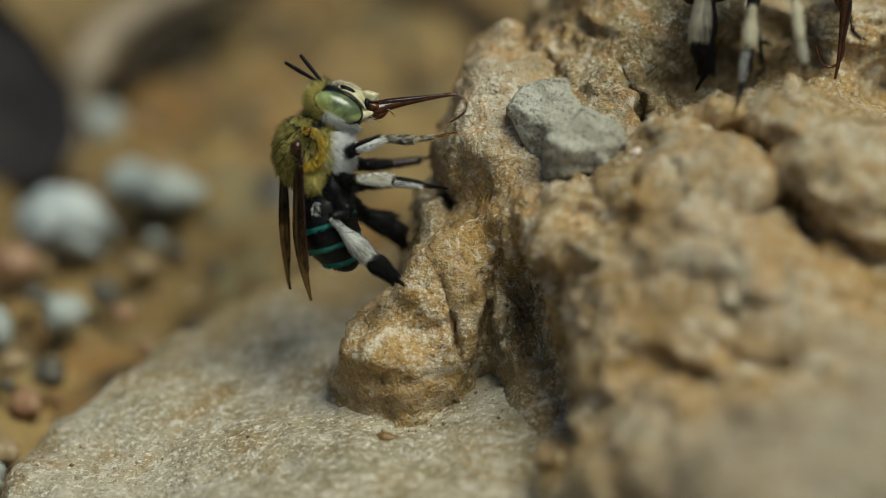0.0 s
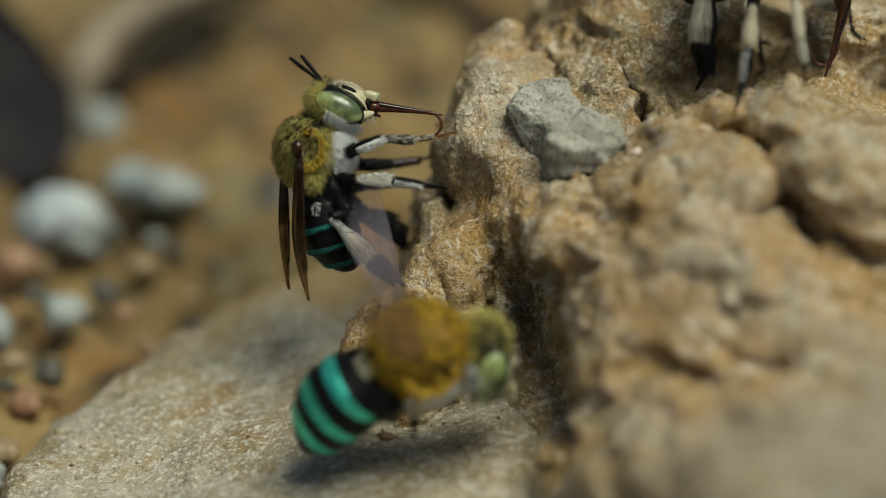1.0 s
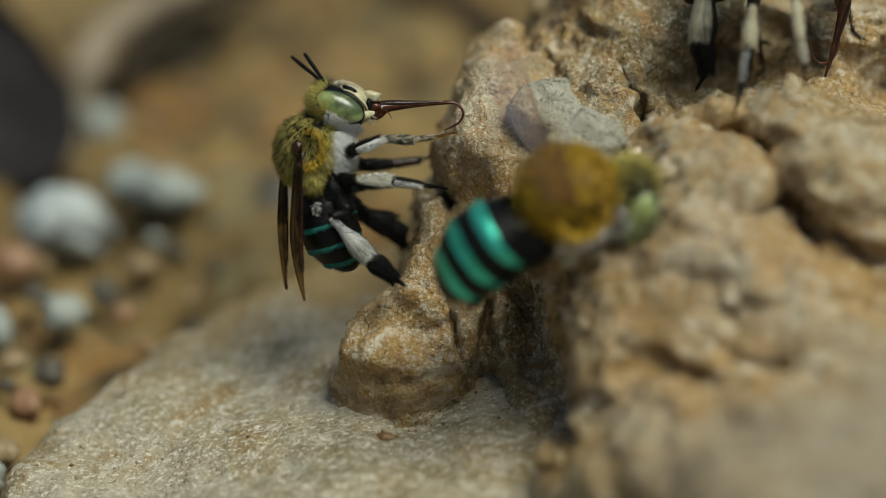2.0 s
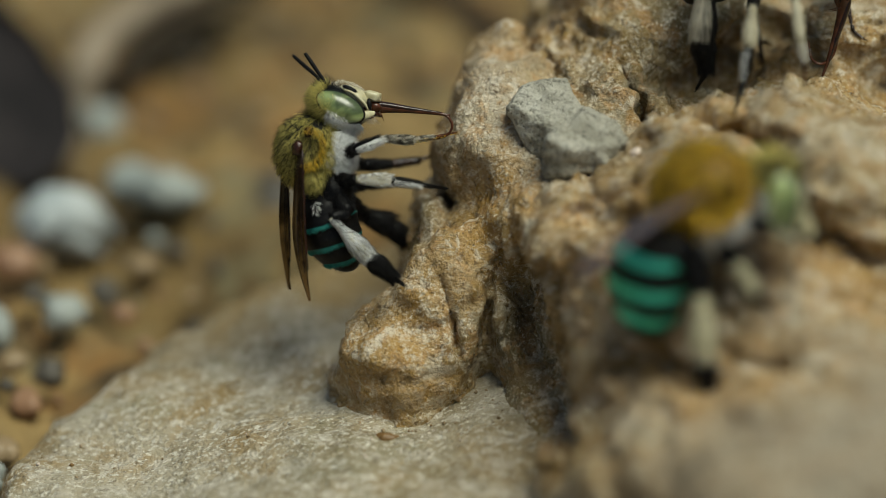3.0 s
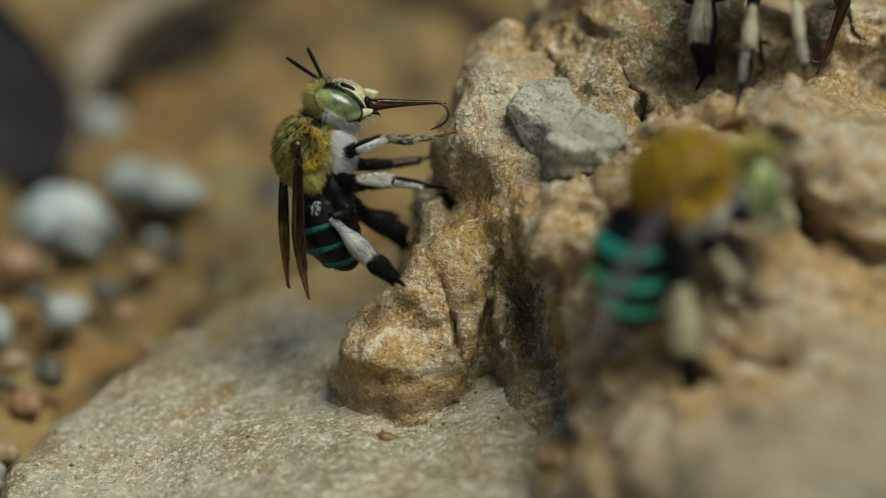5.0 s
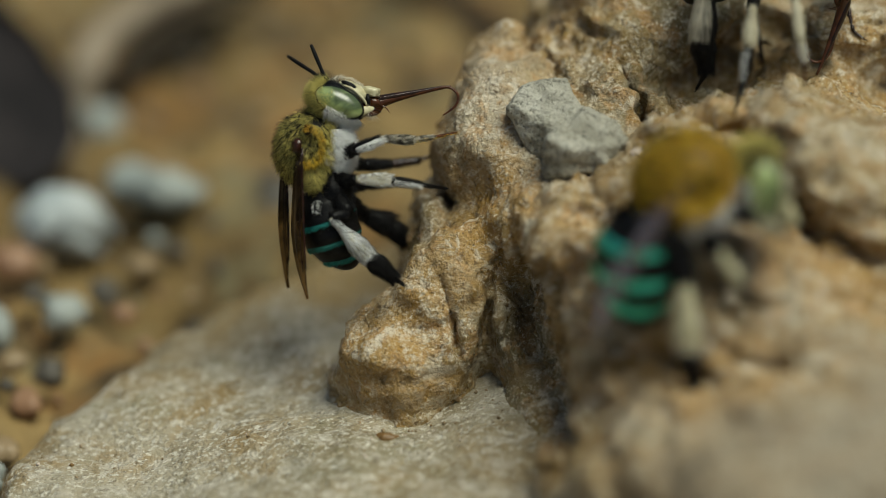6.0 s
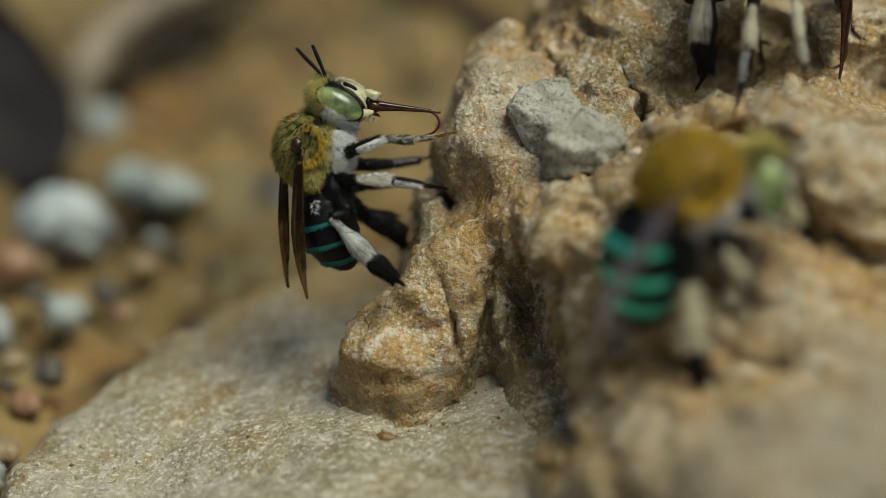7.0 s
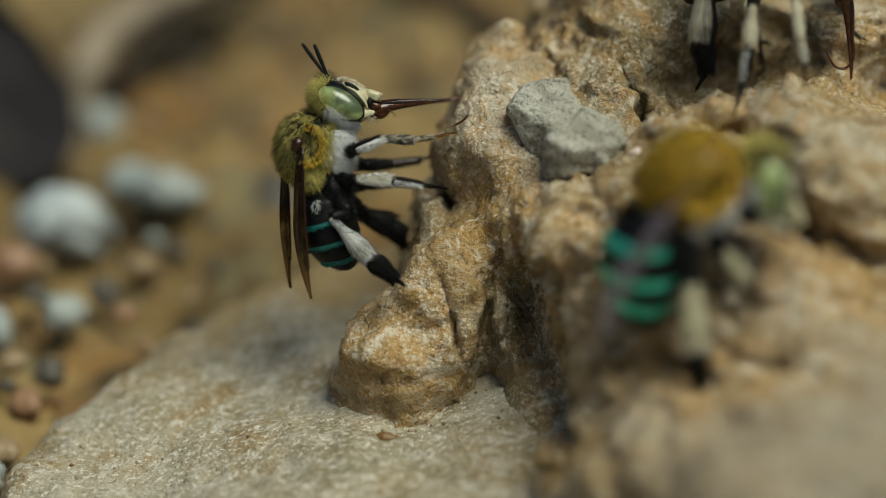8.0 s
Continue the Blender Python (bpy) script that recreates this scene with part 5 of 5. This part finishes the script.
def motions():
    # the drinking bee: body sways, head nods, antennae and tongue work
    nod = np.array(((0.0, 0, 0, 0), (0.5, 0, 0, 0), (1.0, 2, 0, 0), (1.5, 3, 0, 0), (3.0, 4, 0, 0), (3.5, 4, 0, 0), (4.0, 2, -1, 0),
                    (4.5, 0, -2, 0), (6.0, 2, -8, 0), (6.5, 4, -9, 2), (7.0, 1, -8, 4), (7.5, 3, -9, 5), (8.0, 3, -9, 5)))
    for key, k in (("head", 1.0), ("thorax", 0.5), ("abdomen", 0.4)):
        ob = DRINKER[key]
        walk(ob, [(t, shifted(ob, dx * k, dy * k, spin * k)) for t, dx, dy, spin in nod.tolist()])
    for ob, k in zip(DRINKER["wings"], (1.0, 0.6)):
        walk(ob, [(t, shifted(ob, dx, dy, w * k)) for t, dx, dy, w in (
            (0.0, 0, 0, 0), (0.5, 0, 0, 0.4), (1.0, 1, 0, 1.1), (1.5, 1, 0, 3.2), (3.0, 2, 0, 1.0), (3.5, 2, 0, 0.6), (4.0, 1, 0, 0.6), (4.5, 0, -1, 0.6),
            (6.0, 1, -3, 1.6), (6.5, 2, -3, 1.6), (7.0, 1, -3, 1.6), (7.5, 2, -3, 1.2), (8.0, 2, -3, 0.4))])
    near, far = DRINKER["antennae"]
    walk(near, [(t, shifted(near, 0, 0, w)) for t, w in ((0.0, 0), (1.0, -1), (1.5, 2), (3.5, 6), (4.0, 10), (4.5, 11), (6.0, 16), (6.5, 15), (7.0, 12), (8.0, 11))])
    walk(far, [(t, shifted(far, 0, 0, w)) for t, w in ((0.0, 0), (1.0, 7), (1.5, 8), (3.5, 11), (4.0, 4), (4.5, 4), (6.0, 3), (6.5, 8), (7.0, 12), (7.5, 15), (8.0, 18))])
    # where the sheath's end goes, as seen: seconds, right, down
    early = ((0.0, 806, 165), (0.1, 790, 180), (0.2, 798, 190), (0.3, 802, 167), (0.4, 776, 192), (0.5, 804, 179), (0.6, 808, 170), (0.7, 782, 208),
             (0.8, 808, 181), (0.9, 806, 186), (1.0, 780, 201), (1.1, 810, 172), (1.2, 804, 181), (1.3, 788, 204), (1.4, 812, 178), (1.5, 805, 186), (1.6, 786, 200),
             (1.7, 814, 175), (2.2, 800, 182), (2.8, 812, 173), (2.9, 810, 173), (3.0, 794, 202), (3.2, 814, 172), (3.4, 808, 167), (3.5, 792, 172))
    late = ((3.7, 799, 165), (3.9, 783, 197), (4.0, 790, 172), (4.2, 765, 199), (4.4, 776, 195), (4.5, 788, 178), (4.6, 786, 166), (4.7, 772, 187), (5.2, 795, 172),
            (5.8, 792, 162), (5.9, 786, 178), (6.0, 795, 151), (6.2, 800, 158), (6.4, 776, 180), (6.5, 803, 152), (6.6, 810, 152), (6.8, 810, 153),
            (7.0, 776, 190), (7.2, 798, 164), (7.4, 808, 160), (7.5, 792, 172), (7.6, 806, 180), (7.8, 793, 177), (7.9, 790, 192), (8.0, 810, 166))
    hinge = DRINKER["sheath"].location.copy()
    for key in ("sheath", "tongue"):
        ob = DRINKER[key]
        rows = []
        for t, x, y in early + late:
            dx, dy, spin = (np.interp(t, nod[:, 0], nod[:, k]) for k in (1, 2, 3))
            x, y = x - 664 - dx, y - 190 - dy
            slide = (math.hypot(x, y) - 146) * (1.0 if key == "sheath" else 1.4)
            turn = math.degrees(math.atan2(y, x)) + 9.5 - spin
            rows.append((t, Matrix.Translation(hinge) @ Matrix.Rotation(radians(turn), 4, "Y")
                         @ Matrix.Translation(ob.location - hinge + Vector((0.17 * slide, 0, -slide)) * UNIT / 1000)))
        walk(ob, rows)
    # flight of the bee that comes to land: seconds, place, depth, nose, roll
    path = [(0.0, -330, 330, -9, 5, 25), (0.1, -160, 350, -9, 5, 25), (0.2, 10, 375, -9, 0, 25), (0.3, 408, 650, -9, 12, 25), (0.4, 553, 703, -9, 4, 25),
            (0.5, 606, 728, -9, -20, 25), (0.6, 626, 678, -9, -18, 25), (0.7, 590, 640, -9, 0, 25), (0.8, 727, 574, -9, 14, 25),
            (0.9, 715, 570, -9, 14, 25), (1.0, 748, 605, -9, 18, 25), (1.1, 764, 549, -9, 18, 25), (1.2, 719, 509, -9, 18, 25),
            (1.3, 735, 469, -9, 16, 25), (1.4, 772, 343, -9, 16, 25), (1.5, 800, 322, -9, 16, 25), (1.6, 856, 412, -9, 17, 25),
            (1.7, 905, 351, -9, 17, 25), (2.0, 1010, 330, -11, 20, 25), (2.4, 1160, 310, -14, 24, 25), (2.8, 1262, 300, -16, 30, 20),
            (3.0, 1250, 328, -17, 28, 20), (3.2, 1232, 322, -17, 28, 20), (3.5, 1228, 325, -17, 28, 20), (4.0, 1222, 325, -17, 28, 20),
            (4.5, 1214, 310, -17, 28, 20), (5.8, 1220, 307, -17, 28, 20), (6.5, 1222, 310, -17, 28, 20), (7.0, 1230, 305, -17, 28, 20), (8.0, 1232, 307, -17, 28, 20)]
    nose_in = {0.4: -20, 0.5: -36, 0.6: -32, 0.7: -12}
    walk(FLIER["bee"], [(t, facing(x, y + 12, d, a, r + (13 if t < 2.5 else 0), nose_in.get(t, 0))) for t, x, y, d, a, r in path])
    rest = FLIER["abdomen"].location.copy()
    walk(FLIER["abdomen"], [(t, Matrix.Translation(rest) @ Matrix.Rotation(radians(-w), 4, "Y")) for t, w in
                            ((0.0, 2), (0.3, 0), (0.5, -4), (0.7, -2), (0.8, 10), (1.0, 14), (1.4, 12), (1.7, 6), (2.8, 30), (3.2, 42), (4.0, 40), (6.0, 42), (8.0, 42))])
    for w, ob in zip((-1, 1), FLIER["wings"]):
        rest = ob.location.copy()
        rows = []
        for i in range(0, 93):
            out = 86 if i < 84 else 86 * (92 - i) / 8
            flap = ((75 if w < 0 else 10) + 42 * (0, 1, -1)[i % 3]) * out / 86
            rows.append((i / 30, Matrix.Translation(rest) @ Matrix.Rotation(radians(flap * w), 4, "X") @ Matrix.Rotation(radians(-w * -out * -1), 4, "Z")))
        lift = ((3.2, -34), (4.3, -32), (4.4, -20), (4.5, 26), (4.6, 16), (4.7, -26)) if w > 0 else ((3.2, -34), (4.4, -32), (4.7, -26))
        for t, up in lift + ((5.8, -28), (6.0, -24), (6.5, -28), (7.0, -24), (7.5, -27), (8.0, -24)):
            rows.append((t, Matrix.Translation(rest) @ Matrix.Rotation(radians(up), 4, "Y") @ Matrix.Rotation(radians(-w * 5), 4, "Z")))
        walk(ob, rows)
    for ob in FLIER["legs"]:
        rest = ob.location.copy()
        inward = -0.0016 if rest.y > 0 else 0.0016
        tuck = Vector((0.0008, inward, 0.0030) if ob.name.startswith("hind") else (0.0003, inward * 0.5, 0.0018))
        walk(ob, [(t, Matrix.Translation(rest + tuck * w) @ Matrix.Rotation(radians(30 * w), 4, "Y")) for t, w in
                  ((0.0, 1), (1.7, 1), (2.3, 0.6), (2.8, 0.1), (3.2, 0), (8.0, 0))])
    # the bee that darts past
    walk(PASSER["bee"], [(t, facing(x, y, -60, a, 70)) for t, x, y, a in (
        (0.0, 500, 1500, 40), (2.0, 700, 1450, 45), (4.0, 850, 1420, 60), (4.4, 960, 1200, 75), (4.5, 1010, 735, 80), (4.6, 1110, 1200, 60),
        (5.0, 1200, 1420, 40), (8.0, 1400, 1500, 30))])
    # the upper bee's tongue taps the rock
    hinge = UPPER["sheath"].location.copy()
    for key, slide in (("sheath", 0), ("tongue", 34)):
        ob = UPPER[key]
        rest = ob.location.copy() + Vector((0, 0, slide * UNIT / 1000))
        walk(ob, [(t, Matrix.Translation(hinge) @ Matrix.Rotation(radians(w + 22), 4, "Y") @ Matrix.Translation(rest - hinge)) for t, w in
                  ((0.0, 2), (0.5, 0), (1.0, 9), (1.5, 17), (2.8, -7), (3.0, 11), (3.5, 5), (4.0, 6), (4.5, 17), (4.7, 15),
                   (6.0, 15), (6.5, 8), (7.0, -1), (7.2, 13), (7.5, 9), (8.0, -9))])


motions()
